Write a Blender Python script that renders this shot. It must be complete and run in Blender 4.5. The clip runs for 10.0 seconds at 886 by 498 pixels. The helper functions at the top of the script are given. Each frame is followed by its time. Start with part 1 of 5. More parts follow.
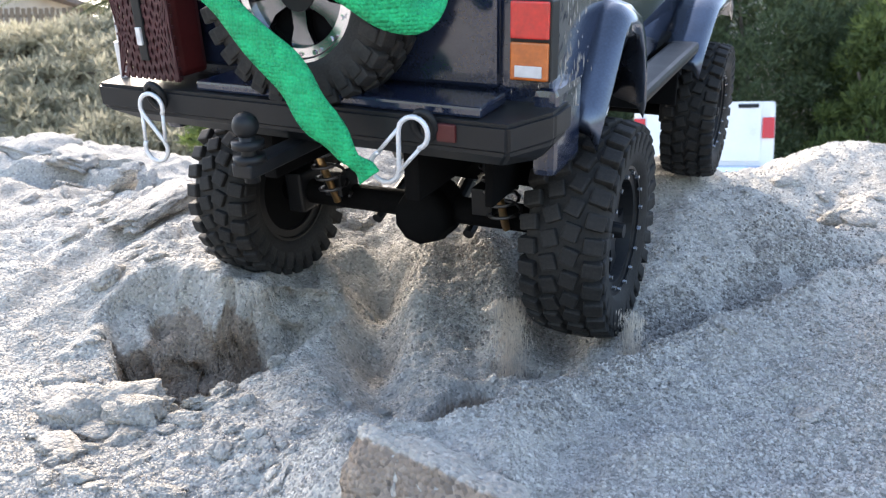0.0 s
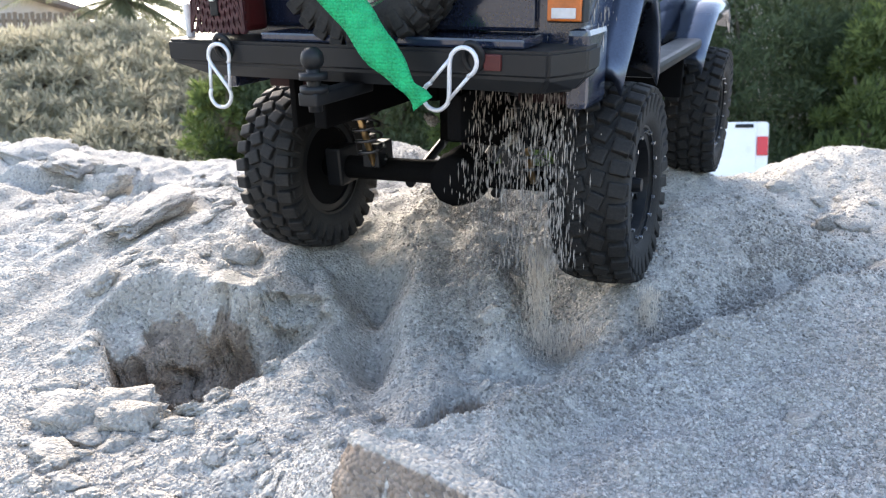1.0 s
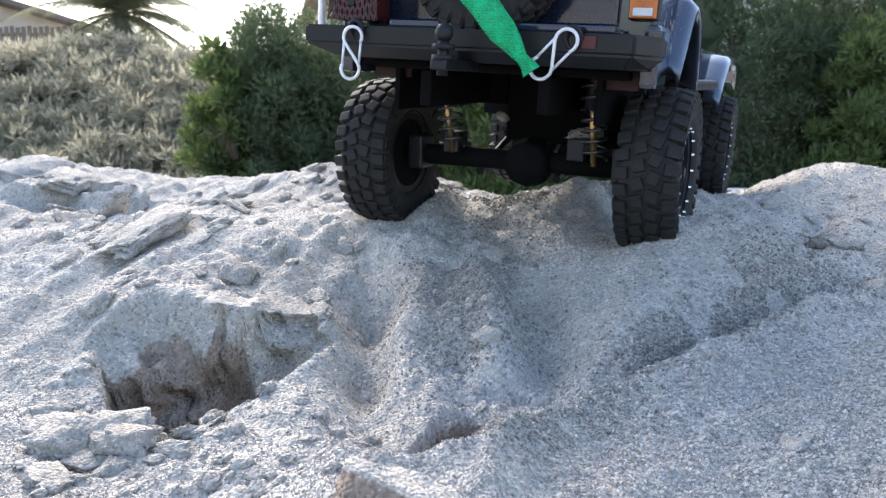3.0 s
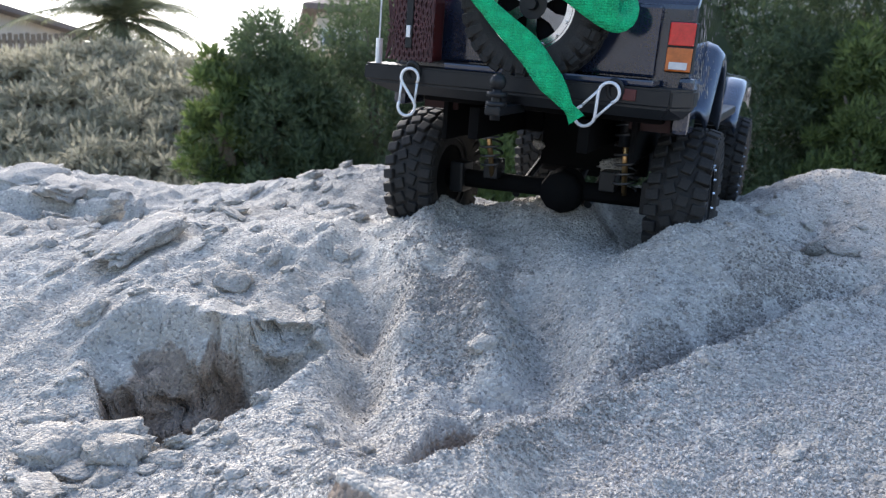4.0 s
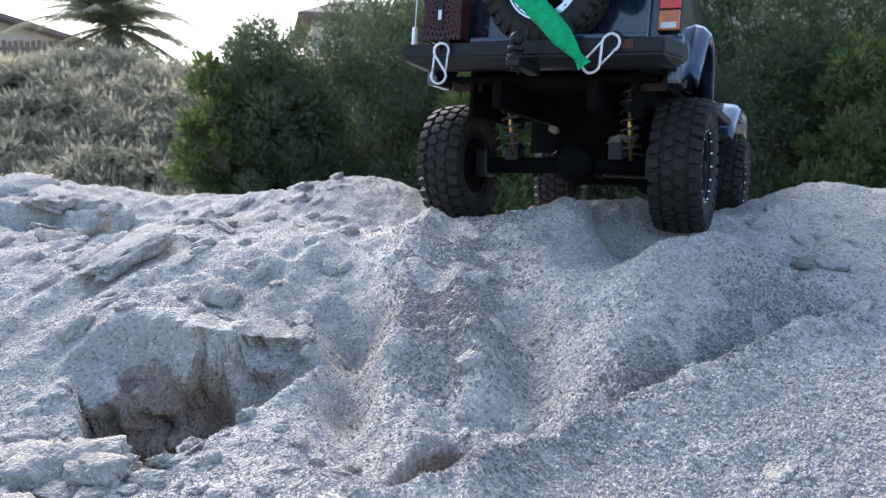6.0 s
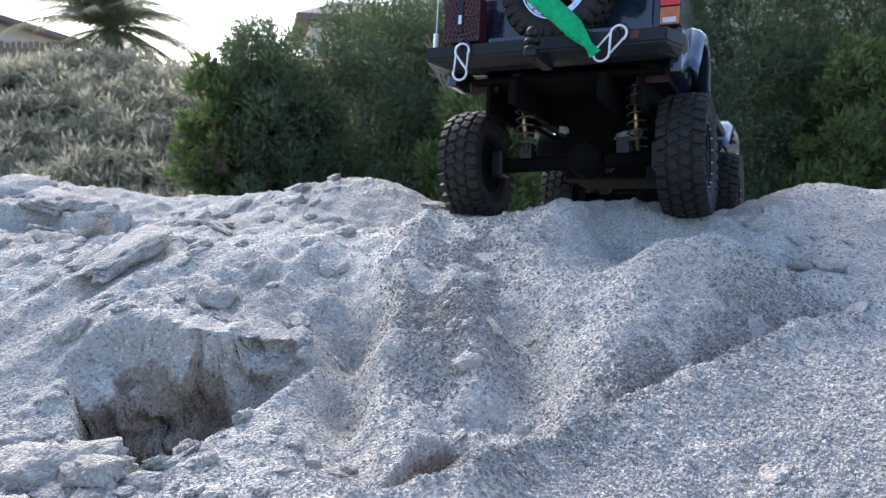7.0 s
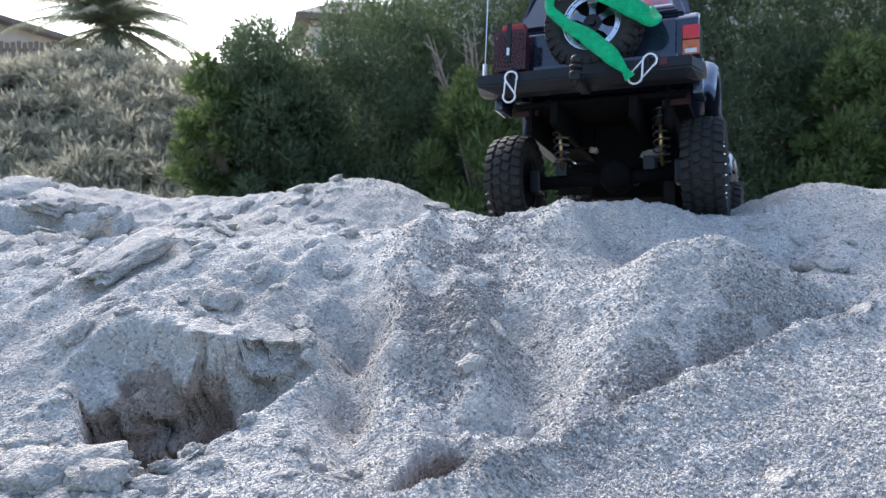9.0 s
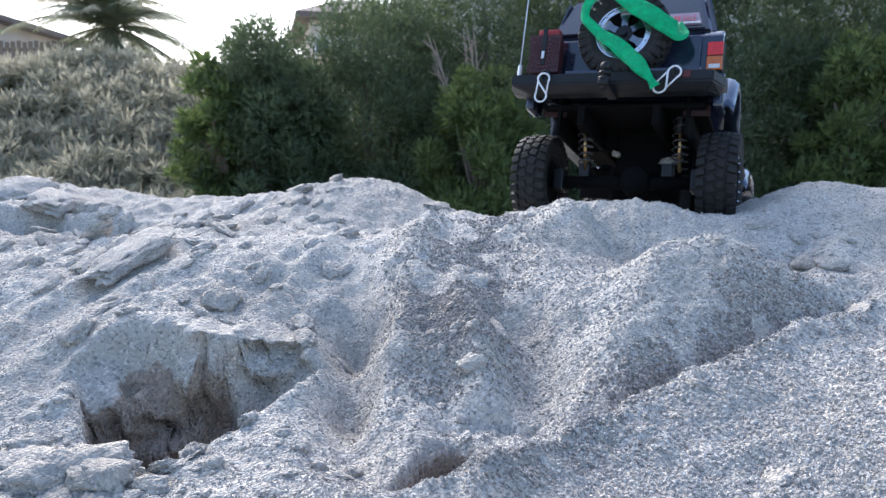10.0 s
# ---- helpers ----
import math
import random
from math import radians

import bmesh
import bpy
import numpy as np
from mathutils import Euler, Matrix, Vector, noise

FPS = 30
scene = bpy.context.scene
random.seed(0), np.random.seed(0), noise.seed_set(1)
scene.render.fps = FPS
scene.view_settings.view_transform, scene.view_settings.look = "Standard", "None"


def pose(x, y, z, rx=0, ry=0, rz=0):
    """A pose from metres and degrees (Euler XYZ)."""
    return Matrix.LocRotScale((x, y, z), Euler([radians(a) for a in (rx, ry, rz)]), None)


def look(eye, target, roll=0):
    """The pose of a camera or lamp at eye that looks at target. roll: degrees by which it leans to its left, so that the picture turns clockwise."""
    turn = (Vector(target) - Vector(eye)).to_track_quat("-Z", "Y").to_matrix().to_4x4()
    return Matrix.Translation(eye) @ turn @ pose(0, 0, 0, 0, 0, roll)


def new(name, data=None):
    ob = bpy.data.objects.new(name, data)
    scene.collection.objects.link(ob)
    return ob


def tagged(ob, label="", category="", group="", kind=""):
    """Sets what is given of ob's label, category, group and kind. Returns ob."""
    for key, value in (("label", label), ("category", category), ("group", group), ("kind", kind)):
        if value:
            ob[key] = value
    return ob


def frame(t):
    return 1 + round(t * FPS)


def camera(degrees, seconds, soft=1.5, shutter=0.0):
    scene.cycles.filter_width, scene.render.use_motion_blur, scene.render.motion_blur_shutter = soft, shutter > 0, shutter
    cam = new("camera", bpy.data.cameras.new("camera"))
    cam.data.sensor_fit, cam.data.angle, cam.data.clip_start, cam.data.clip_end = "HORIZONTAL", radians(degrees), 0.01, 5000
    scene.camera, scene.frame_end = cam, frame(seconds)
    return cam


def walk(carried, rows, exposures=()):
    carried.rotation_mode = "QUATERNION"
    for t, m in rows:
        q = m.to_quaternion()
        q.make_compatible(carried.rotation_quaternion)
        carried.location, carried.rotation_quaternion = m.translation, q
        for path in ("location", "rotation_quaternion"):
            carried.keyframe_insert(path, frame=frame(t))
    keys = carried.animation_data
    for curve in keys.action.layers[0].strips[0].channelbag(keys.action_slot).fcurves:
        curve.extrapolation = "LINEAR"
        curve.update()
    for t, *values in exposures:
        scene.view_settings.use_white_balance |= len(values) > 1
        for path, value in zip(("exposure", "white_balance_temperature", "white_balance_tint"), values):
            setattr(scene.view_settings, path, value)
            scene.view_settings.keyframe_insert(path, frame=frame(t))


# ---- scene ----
cam = camera(60, 10.0, 1.25)
cam.data.dof.use_dof, cam.data.dof.focus_distance, cam.data.dof.aperture_fstop = True, 0.37, 32.0
PATH = [
    (0, (-0.0066, -0.0017, 0.9071), (-0.0483, 1.9829, 0.6628), 0.25),
    (0.5, (-0.0052, -0.0022, 0.9068), (-0.0442, 1.9831, 0.6681), 0.22),
    (1, (-0.0047, -0.0020, 0.9078), (-0.0401, 1.9840, 0.6748), 0.22),
    (1.5, (-0.0046, -0.0021, 0.9093), (-0.0377, 1.9847, 0.6819), 0.23),
    (2, (-0.0048, -0.0028, 0.9099), (-0.0360, 1.9849, 0.6902), 0.20),
    (2.5, (-0.0046, -0.0037, 0.9117), (-0.0335, 1.9851, 0.7019), 0.18),
    (4, (-0.0025, -0.0017, 0.9133), (-0.0238, 1.9897, 0.7289), 0.08),
    (4.5, (-0.0016, -0.0006, 0.9145), (-0.0196, 1.9914, 0.7373), 0.12),
    (5, (-0.0007, 0.0005, 0.9155), (-0.0142, 1.9931, 0.7444), 0.15),
    (5.5, (0.0001, 0.0009, 0.9167), (-0.0097, 1.9940, 0.7502), 0.20),
    (7, (0.0018, 0.0007, 0.9176), (-0.0000, 1.9942, 0.7569), 0.20),
    (7.5, (0.0012, 0.0010, 0.9173), (-0.0003, 1.9945, 0.7560), 0.17),
    (8, (0.0003, 0.0009, 0.9181), (-0.0016, 1.9944, 0.7569), 0.14),
    (8.5, (-0.0003, 0.0008, 0.9186), (-0.0021, 1.9942, 0.7563), 0.09),
    (9, (-0.0002, 0.0010, 0.9194), (-0.0026, 1.9943, 0.7560), 0.06),
    (9.5, (-0.0001, 0.0002, 0.9200), (-0.0028, 1.9935, 0.7562), 0.00),
    (10, (0.0000, 0.0000, 0.9200), (-0.0032, 1.9931, 0.7537), -0.05),
]
walk(cam, [(t, look(eye, target, roll)) for t, eye, target, roll in PATH], [(0, 2.04, 6800, 10), (2.5, 1.88, 6550, 10), (4.0, 1.35, 6200, 10), (10, 1.31, 5950, 10)])

# ---- light ----
world = bpy.data.worlds.new("sky")
scene.world = world
world.use_nodes = True
wn = world.node_tree.nodes
sky = wn.new("ShaderNodeTexSky")
sky.sky_type = "NISHITA"
sky.sun_disc = False
sky.sun_elevation, sky.sun_rotation = radians(38), radians(-24)
sky.dust_density, sky.air_density = 2.5, 1.0
wn["Background"].inputs["Strength"].default_value = 0.15
world.node_tree.links.new(sky.outputs[0], wn["Background"].inputs["Color"])
sun = new("sun", bpy.data.lights.new("sun", "SUN"))
sun.data.energy, sun.data.angle, sun.data.color = 1.45, radians(42), (1.0, 0.92, 0.82)
sun.matrix_basis = look((-4.1, 9.1, 8.0), (0, 0, 0))



# ---- materials ----
def mat(name, color, rough=0.6, metal=0.0, vary=0.25, scale=60.0, bump=0.2, fine=400.0, depth=0.001, coat=0.0, island=0.0, trans=0.0, glow=0.0, tint=None):
    m = bpy.data.materials.new(name)
    m.use_nodes = True
    n, l = m.node_tree.nodes, m.node_tree.links
    p = n["Principled BSDF"]
    geo = n.new("ShaderNodeNewGeometry")
    tex = n.new("ShaderNodeTexCoord")
    a, b = n.new("ShaderNodeTexNoise"), n.new("ShaderNodeTexNoise")
    a.inputs["Scale"].default_value, a.inputs["Detail"].default_value = scale, 5
    b.inputs["Scale"].default_value, b.inputs["Detail"].default_value = fine, 3
    for x in (a, b):
        l.new(tex.outputs["Object"], x.inputs["Vector"])
    mix = n.new("ShaderNodeMix")
    mix.data_type = "RGBA"
    lo = tuple(c * (1 - vary) for c in color)
    hi = tuple(min(1, c * (1 + vary)) for c in (tint or color))
    mix.inputs["A"].default_value, mix.inputs["B"].default_value = (*lo, 1), (*hi, 1)
    ad = n.new("ShaderNodeMath")
    ad.operation = "MULTIPLY_ADD"
    ad.inputs[1].default_value = 0.5
    l.new(b.outputs["Fac"], ad.inputs[0])
    l.new(a.outputs["Fac"], ad.inputs[2])
    su = n.new("ShaderNodeMath")
    su.operation = "MULTIPLY_ADD"
    su.inputs[1].default_value, su.inputs[2].default_value = 2.0, -1.0
    l.new(ad.outputs[0], su.inputs[0])
    if island:
        ri = n.new("ShaderNodeMath")
        ri.operation = "MULTIPLY_ADD"
        ri.inputs[1].default_value = island
        l.new(geo.outputs["Random Per Island"], ri.inputs[0])
        sb = n.new("ShaderNodeMath")
        sb.operation = "SUBTRACT"
        l.new(su.outputs[0], ri.inputs[2])
        l.new(ri.outputs[0], sb.inputs[0])
        sb.inputs[1].default_value = island / 2
        out = sb.outputs[0]
    else:
        out = su.outputs[0]
    cl = n.new("ShaderNodeClamp")
    l.new(out, cl.inputs[0])
    l.new(cl.outputs[0], mix.inputs["Factor"])
    l.new(mix.outputs["Result"], p.inputs["Base Color"])
    p.inputs["Metallic"].default_value = metal
    mr = n.new("ShaderNodeMapRange")
    mr.inputs["To Min"].default_value, mr.inputs["To Max"].default_value = max(0.02, rough - 0.12), min(1, rough + 0.12)
    l.new(a.outputs["Fac"], mr.inputs["Value"])
    l.new(mr.outputs[0], p.inputs["Roughness"])
    if bump:
        bn = n.new("ShaderNodeBump")
        bn.inputs["Strength"].default_value, bn.inputs["Distance"].default_value = bump, depth
        l.new(b.outputs["Fac"], bn.inputs["Height"])
        l.new(bn.outputs[0], p.inputs["Normal"])
    p.inputs["Coat Weight"].default_value = coat
    p.inputs["Coat Roughness"].default_value = 0.08
    p.inputs["Transmission Weight"].default_value = trans
    if glow:
        p.inputs["Emission Color"].default_value = (*color, 1)
        p.inputs["Emission Strength"].default_value = glow
    return m


def dull(m, level):
    m.node_tree.nodes["Principled BSDF"].inputs["Specular IOR Level"].default_value = level
    return m


def sand_material(name, lo, hi, speck, damp_shade=None):
    """Coarse pale sand: damp and dry patches, single dark and light grains, granular relief."""
    m = bpy.data.materials.new(name)
    m.use_nodes = True
    n, l = m.node_tree.nodes, m.node_tree.links
    p = n["Principled BSDF"]
    tex = n.new("ShaderNodeNewGeometry")
    big, mid = n.new("ShaderNodeTexNoise"), n.new("ShaderNodeTexNoise")
    big.inputs["Scale"].default_value, big.inputs["Detail"].default_value = 9, 4
    mid.inputs["Scale"].default_value, mid.inputs["Detail"].default_value = 120, 6
    v1, v2 = n.new("ShaderNodeTexVoronoi"), n.new("ShaderNodeTexVoronoi")
    v1.inputs["Scale"].default_value, v2.inputs["Scale"].default_value = 620, 1300
    for x in (big, mid, v1, v2):
        l.new(tex.outputs["Position"], x.inputs["Vector"])
    mix = n.new("ShaderNodeMix")
    mix.data_type = "RGBA"
    mix.inputs["A"].default_value, mix.inputs["B"].default_value = (*lo, 1), (*hi, 1)
    add = n.new("ShaderNodeMath")
    add.operation = "MULTIPLY_ADD"
    add.inputs[1].default_value = 0.6
    l.new(mid.outputs["Fac"], add.inputs[0])
    l.new(big.outputs["Fac"], add.inputs[2])
    sc = n.new("ShaderNodeMapRange")
    sc.inputs["From Min"].default_value, sc.inputs["From Max"].default_value = 0.55, 1.05
    l.new(add.outputs[0], sc.inputs["Value"])
    l.new(sc.outputs[0], mix.inputs["Factor"])
    sep = n.new("ShaderNodeSeparateColor")
    l.new(v1.outputs["Color"], sep.inputs[0])
    ramp = n.new("ShaderNodeValToRGB")
    e = ramp.color_ramp.elements
    e[0].position, e[0].color = 0.0, (0.42, 0.42, 0.44, 1)
    e[1].position, e[1].color = 0.16, (0.85, 0.85, 0.85, 1)
    for pos, c in ((0.55, (1.0, 0.99, 0.97, 1)), (0.86, (1.12, 1.1, 1.06, 1)), (1.0, (1.5, 1.5, 1.5, 1))):
        k = e.new(pos)
        k.color = c
    l.new(sep.outputs[0], ramp.inputs[0])
    mul = n.new("ShaderNodeMix")
    mul.data_type, mul.blend_type = "RGBA", "MULTIPLY"
    mul.inputs["Factor"].default_value = speck
    tone = mix.outputs["Result"]
    if damp_shade:
        # broken faces and churned patches show damp brown sand, with a ragged edge; the tone also paints shade
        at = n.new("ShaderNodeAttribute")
        at.attribute_name = "damp_shade"
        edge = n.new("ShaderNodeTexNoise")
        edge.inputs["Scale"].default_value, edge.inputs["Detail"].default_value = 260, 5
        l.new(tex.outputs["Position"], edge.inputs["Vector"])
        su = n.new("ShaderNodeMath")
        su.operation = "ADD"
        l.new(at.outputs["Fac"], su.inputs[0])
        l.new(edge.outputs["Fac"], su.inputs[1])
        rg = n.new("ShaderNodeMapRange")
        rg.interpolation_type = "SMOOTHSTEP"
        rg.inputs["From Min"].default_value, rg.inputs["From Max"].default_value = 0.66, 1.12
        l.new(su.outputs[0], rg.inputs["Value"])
        wet_shade = n.new("ShaderNodeMix")
        wet_shade.data_type = "RGBA"
        l.new(rg.outputs[0], wet_shade.inputs["Factor"])
        l.new(tone, wet_shade.inputs["A"])
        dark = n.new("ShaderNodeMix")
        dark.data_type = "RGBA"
        dark.inputs["A"].default_value, dark.inputs["B"].default_value = (*damp_shade[0], 1), (*damp_shade[1], 1)
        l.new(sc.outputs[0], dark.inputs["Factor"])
        l.new(dark.outputs["Result"], wet_shade.inputs["B"])
        tone = wet_shade.outputs["Result"]
    l.new(tone, mul.inputs["A"])
    l.new(ramp.outputs[0], mul.inputs["B"])
    l.new(mul.outputs["Result"], p.inputs["Base Color"])
    p.inputs["Roughness"].default_value = 0.85
    p.inputs["Specular IOR Level"].default_value = 0.3
    b1, b2 = n.new("ShaderNodeBump"), n.new("ShaderNodeBump")
    b1.inputs["Strength"].default_value, b1.inputs["Distance"].default_value = 0.9, 0.0012
    b2.inputs["Strength"].default_value, b2.inputs["Distance"].default_value = 0.6, 0.004
    b1.invert = True
    l.new(v1.outputs["Distance"], b1.inputs["Height"])
    l.new(mid.outputs["Fac"], b2.inputs["Height"])
    l.new(b2.outputs[0], b1.inputs["Normal"])
    l.new(b1.outputs[0], p.inputs["Normal"])
    return m


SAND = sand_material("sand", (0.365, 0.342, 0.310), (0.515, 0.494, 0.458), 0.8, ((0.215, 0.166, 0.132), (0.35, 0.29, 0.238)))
CRUST = sand_material("sand_crust", (0.36, 0.335, 0.30), (0.49, 0.465, 0.43), 0.6)
GRAIN = mat("grain", (0.425, 0.405, 0.38), 0.85, vary=0.30, scale=300, fine=2000, bump=0.1, island=1.3)
dull(GRAIN, 0.15)
DARKGRAIN = mat("damp_grain", (0.27, 0.25, 0.23), 0.75, vary=0.35, scale=300, fine=2000, bump=0.1, island=1.5)
FALLING = mat("falling_grain", (0.30, 0.265, 0.23), 0.8, vary=0.4, scale=300, fine=2000, bump=0.0, island=1.5)
DUST = mat("dry_dust", (0.60, 0.53, 0.45), 0.9, vary=0.2, scale=300, fine=2000, bump=0.0, island=0.6)
GROUND = mat("dry_ground", (0.38, 0.355, 0.315), 0.9, scale=0.7, fine=25, bump=0.5, depth=0.02, vary=0.3)
RUBBER = mat("tyre_rubber", (0.011, 0.011, 0.012), 0.72, vary=0.35, scale=45, fine=900, bump=0.25, depth=0.0006, tint=(0.028, 0.027, 0.026))
PLASTIC = mat("black_plastic", (0.011, 0.012, 0.014), 0.42, vary=0.3, scale=40, fine=1500, bump=0.15, depth=0.0003)
MATTE = mat("matte_black", (0.006, 0.006, 0.0065), 0.9, vary=0.3, scale=40, fine=900, bump=0.2, depth=0.0004)
for m, level in ((RUBBER, 0.3), (PLASTIC, 0.3), (MATTE, 0.08)):
    dull(m, level)
PAINT = mat("navy_paint", (0.016, 0.022, 0.044), 0.14, vary=0.25, scale=25, fine=900, bump=0.05, depth=0.0002, coat=0.8)
FLARE = mat("flare_paint", (0.07, 0.088, 0.13), 0.15, metal=0.45, vary=0.3, scale=35, fine=900, bump=0.06, depth=0.0003, coat=0.5)
CHROME = mat("polished_metal", (0.72, 0.73, 0.75), 0.2, metal=1.0, vary=0.12, scale=90, fine=1200, bump=0.05, depth=0.0002)
DARKCHROME = mat("grey_chrome", (0.22, 0.23, 0.25), 0.22, metal=1.0, vary=0.2, scale=90, fine=1200, bump=0.05, depth=0.0002)
WHITEM = mat("white_metal", (0.72, 0.73, 0.76), 0.38, metal=0.35, vary=0.12, scale=90, fine=1200, bump=0.05, depth=0.0002)
STEEL = mat("dark_steel", (0.10, 0.10, 0.105), 0.35, metal=0.8, vary=0.2, scale=90, bump=0.05)
COPPER = mat("gold_anodised", (0.46, 0.30, 0.14), 0.3, metal=0.9, vary=0.15, scale=90, bump=0.03)
REDLENS = mat("red_lens", (0.58, 0.014, 0.012), 0.18, vary=0.2, scale=300, fine=700, bump=0.2, depth=0.0003, coat=0.6)
AMBER = mat("amber_lens", (0.50, 0.12, 0.015), 0.2, vary=0.2, scale=300, fine=700, bump=0.2, depth=0.0003, coat=0.6)
CLEAR = mat("clear_lens", (0.62, 0.62, 0.64), 0.2, vary=0.1, scale=300, bump=0.1, depth=0.0003, coat=0.6)
REDCAN = mat("red_can", (0.30, 0.02, 0.02), 0.45, vary=0.25, scale=60, bump=0.1, depth=0.0004)
DARKRED = mat("dark_red_paint", (0.07, 0.008, 0.008), 0.5, vary=0.25, scale=60, bump=0.1, depth=0.0004)
FLAPRED = mat("dusty_red_plastic", (0.028, 0.006, 0.006), 0.7, vary=0.25, scale=60, bump=0.1, depth=0.0004)
CAGE = mat("dark_red_cage", (0.055, 0.014, 0.018), 0.5, vary=0.3, scale=90, bump=0.1, depth=0.0003)
GLASS = mat("dark_glass", (0.02, 0.025, 0.035), 0.08, vary=0.2, scale=20, bump=0.0, coat=1.0)
def webbing():
    """Loosely woven green webbing: rows of small knots."""
    m = mat("green_webbing", (0.008, 0.44, 0.17), 0.85, vary=0.3, scale=140, fine=900, bump=0.0)
    n, l = m.node_tree.nodes, m.node_tree.links
    p = n["Principled BSDF"]
    tex = n.new("ShaderNodeTexCoord")
    v = n.new("ShaderNodeTexVoronoi")
    v.inputs["Scale"].default_value, v.inputs["Randomness"].default_value = 640, 0.45
    l.new(tex.outputs["Object"], v.inputs["Vector"])
    b = n.new("ShaderNodeBump")
    b.inputs["Strength"].default_value, b.inputs["Distance"].default_value = 1.0, 0.0016
    b.invert = True
    l.new(v.outputs["Distance"], b.inputs["Height"])
    l.new(b.outputs[0], p.inputs["Normal"])
    return m


STRAP = webbing()
STICKER = mat("sticker", (0.55, 0.10, 0.14), 0.5, vary=0.1, scale=60, bump=0.0)
PLATE = mat("sticker_plate", (0.30, 0.24, 0.30), 0.5, vary=0.15, scale=60, bump=0.0)
PRINT = mat("sticker_print", (0.75, 0.75, 0.75), 0.5, vary=0.1, scale=60, bump=0.0)
def leaf_material(name, lo, hi, through_light):
    """Leaves that let some light through, each leaf a little different."""
    m = bpy.data.materials.new(name)
    m.use_nodes = True
    n, l = m.node_tree.nodes, m.node_tree.links
    p, out = n["Principled BSDF"], n["Material Output"]
    geo, nz = n.new("ShaderNodeNewGeometry"), n.new("ShaderNodeTexNoise")
    nz.inputs["Scale"].default_value, nz.inputs["Detail"].default_value = 1.1, 4
    l.new(geo.outputs["Position"], nz.inputs["Vector"])
    ad = n.new("ShaderNodeMath")
    ad.operation = "MULTIPLY_ADD"
    ad.inputs[1].default_value = 0.6
    l.new(geo.outputs["Random Per Island"], ad.inputs[0])
    l.new(nz.outputs["Fac"], ad.inputs[2])
    mr = n.new("ShaderNodeMapRange")
    mr.inputs["From Min"].default_value, mr.inputs["From Max"].default_value = 0.4, 1.2
    l.new(ad.outputs[0], mr.inputs["Value"])
    mix = n.new("ShaderNodeMix")
    mix.data_type = "RGBA"
    mix.inputs["A"].default_value, mix.inputs["B"].default_value = (*lo, 1), (*hi, 1)
    l.new(mr.outputs[0], mix.inputs["Factor"])
    l.new(mix.outputs["Result"], p.inputs["Base Color"])
    p.inputs["Roughness"].default_value = 0.6
    tr = n.new("ShaderNodeBsdfTranslucent")
    l.new(mix.outputs["Result"], tr.inputs["Color"])
    ms = n.new("ShaderNodeMixShader")
    ms.inputs["Fac"].default_value = through_light
    l.new(p.outputs[0], ms.inputs[1])
    l.new(tr.outputs[0], ms.inputs[2])
    l.new(ms.outputs[0], out.inputs["Surface"])
    return m


LEAF = leaf_material("leaf", (0.058, 0.086, 0.046), (0.145, 0.19, 0.09), 0.5)
LEAF_L = leaf_material("light_leaf", (0.070, 0.105, 0.035), (0.18, 0.235, 0.070), 0.5)
SCRUB = leaf_material("dry_scrub", (0.36, 0.345, 0.25), (0.58, 0.53, 0.40), 0.6)
BARK = mat("bark", (0.12, 0.095, 0.07), 0.85, vary=0.35, scale=5, fine=40, bump=0.6, depth=0.01)
DEADWOOD = mat("dead_wood", (0.27, 0.21, 0.17), 0.85, vary=0.3, scale=5, fine=40, bump=0.5, depth=0.01)
SOIL = mat("hill_soil", (0.40, 0.36, 0.28), 0.9, vary=0.3, scale=0.5, fine=8, bump=0.4, depth=0.03)
PALM = leaf_material("palm_frond", (0.14, 0.155, 0.09), (0.32, 0.33, 0.20), 0.5)
CARWHITE = mat("white_car_paint", (0.78, 0.79, 0.80), 0.3, vary=0.05, scale=3, fine=30, bump=0.0, coat=0.8)
ROOFT = mat("roof_tiles", (0.16, 0.13, 0.12), 0.8, vary=0.25, scale=4, fine=20, bump=0.3, depth=0.02)
WALLP = mat("pale_wall", (0.55, 0.50, 0.44), 0.8, vary=0.12, scale=2, fine=30, bump=0.2, depth=0.01)
WOODF = mat("fence_wood", (0.24, 0.18, 0.13), 0.8, vary=0.3, scale=5, fine=30, bump=0.4, depth=0.01)


# ---- mesh tools ----
def mesh_of(name, bm, material, smooth=False):
    me = bpy.data.meshes.new(name)
    bmesh.ops.recalc_face_normals(bm, faces=bm.faces)
    bm.to_mesh(me)
    bm.free()
    me.materials.append(material)
    if smooth:
        for poly in me.polygons:
            poly.use_smooth = True
    return me


def part(name, bm, material, parent=None, label="", smooth=False):
    ob = new(name, mesh_of(name, bm, material, smooth))
    ob.parent = parent
    return tagged(ob, label)


def numpy_mesh(name, verts, faces, material, smooth=False):
    me = bpy.data.meshes.new(name)
    k = faces.shape[1]
    me.vertices.add(len(verts))
    me.vertices.foreach_set("co", np.ascontiguousarray(verts, dtype=np.float32).ravel())
    me.loops.add(faces.size)
    me.loops.foreach_set("vertex_index", np.ascontiguousarray(faces, dtype=np.int32).ravel())
    me.polygons.add(len(faces))
    me.polygons.foreach_set("loop_start", np.arange(0, faces.size, k, dtype=np.int32))
    me.polygons.foreach_set("use_smooth", np.full(len(faces), smooth))
    me.update(calc_edges=True)
    me.materials.append(material)
    return me


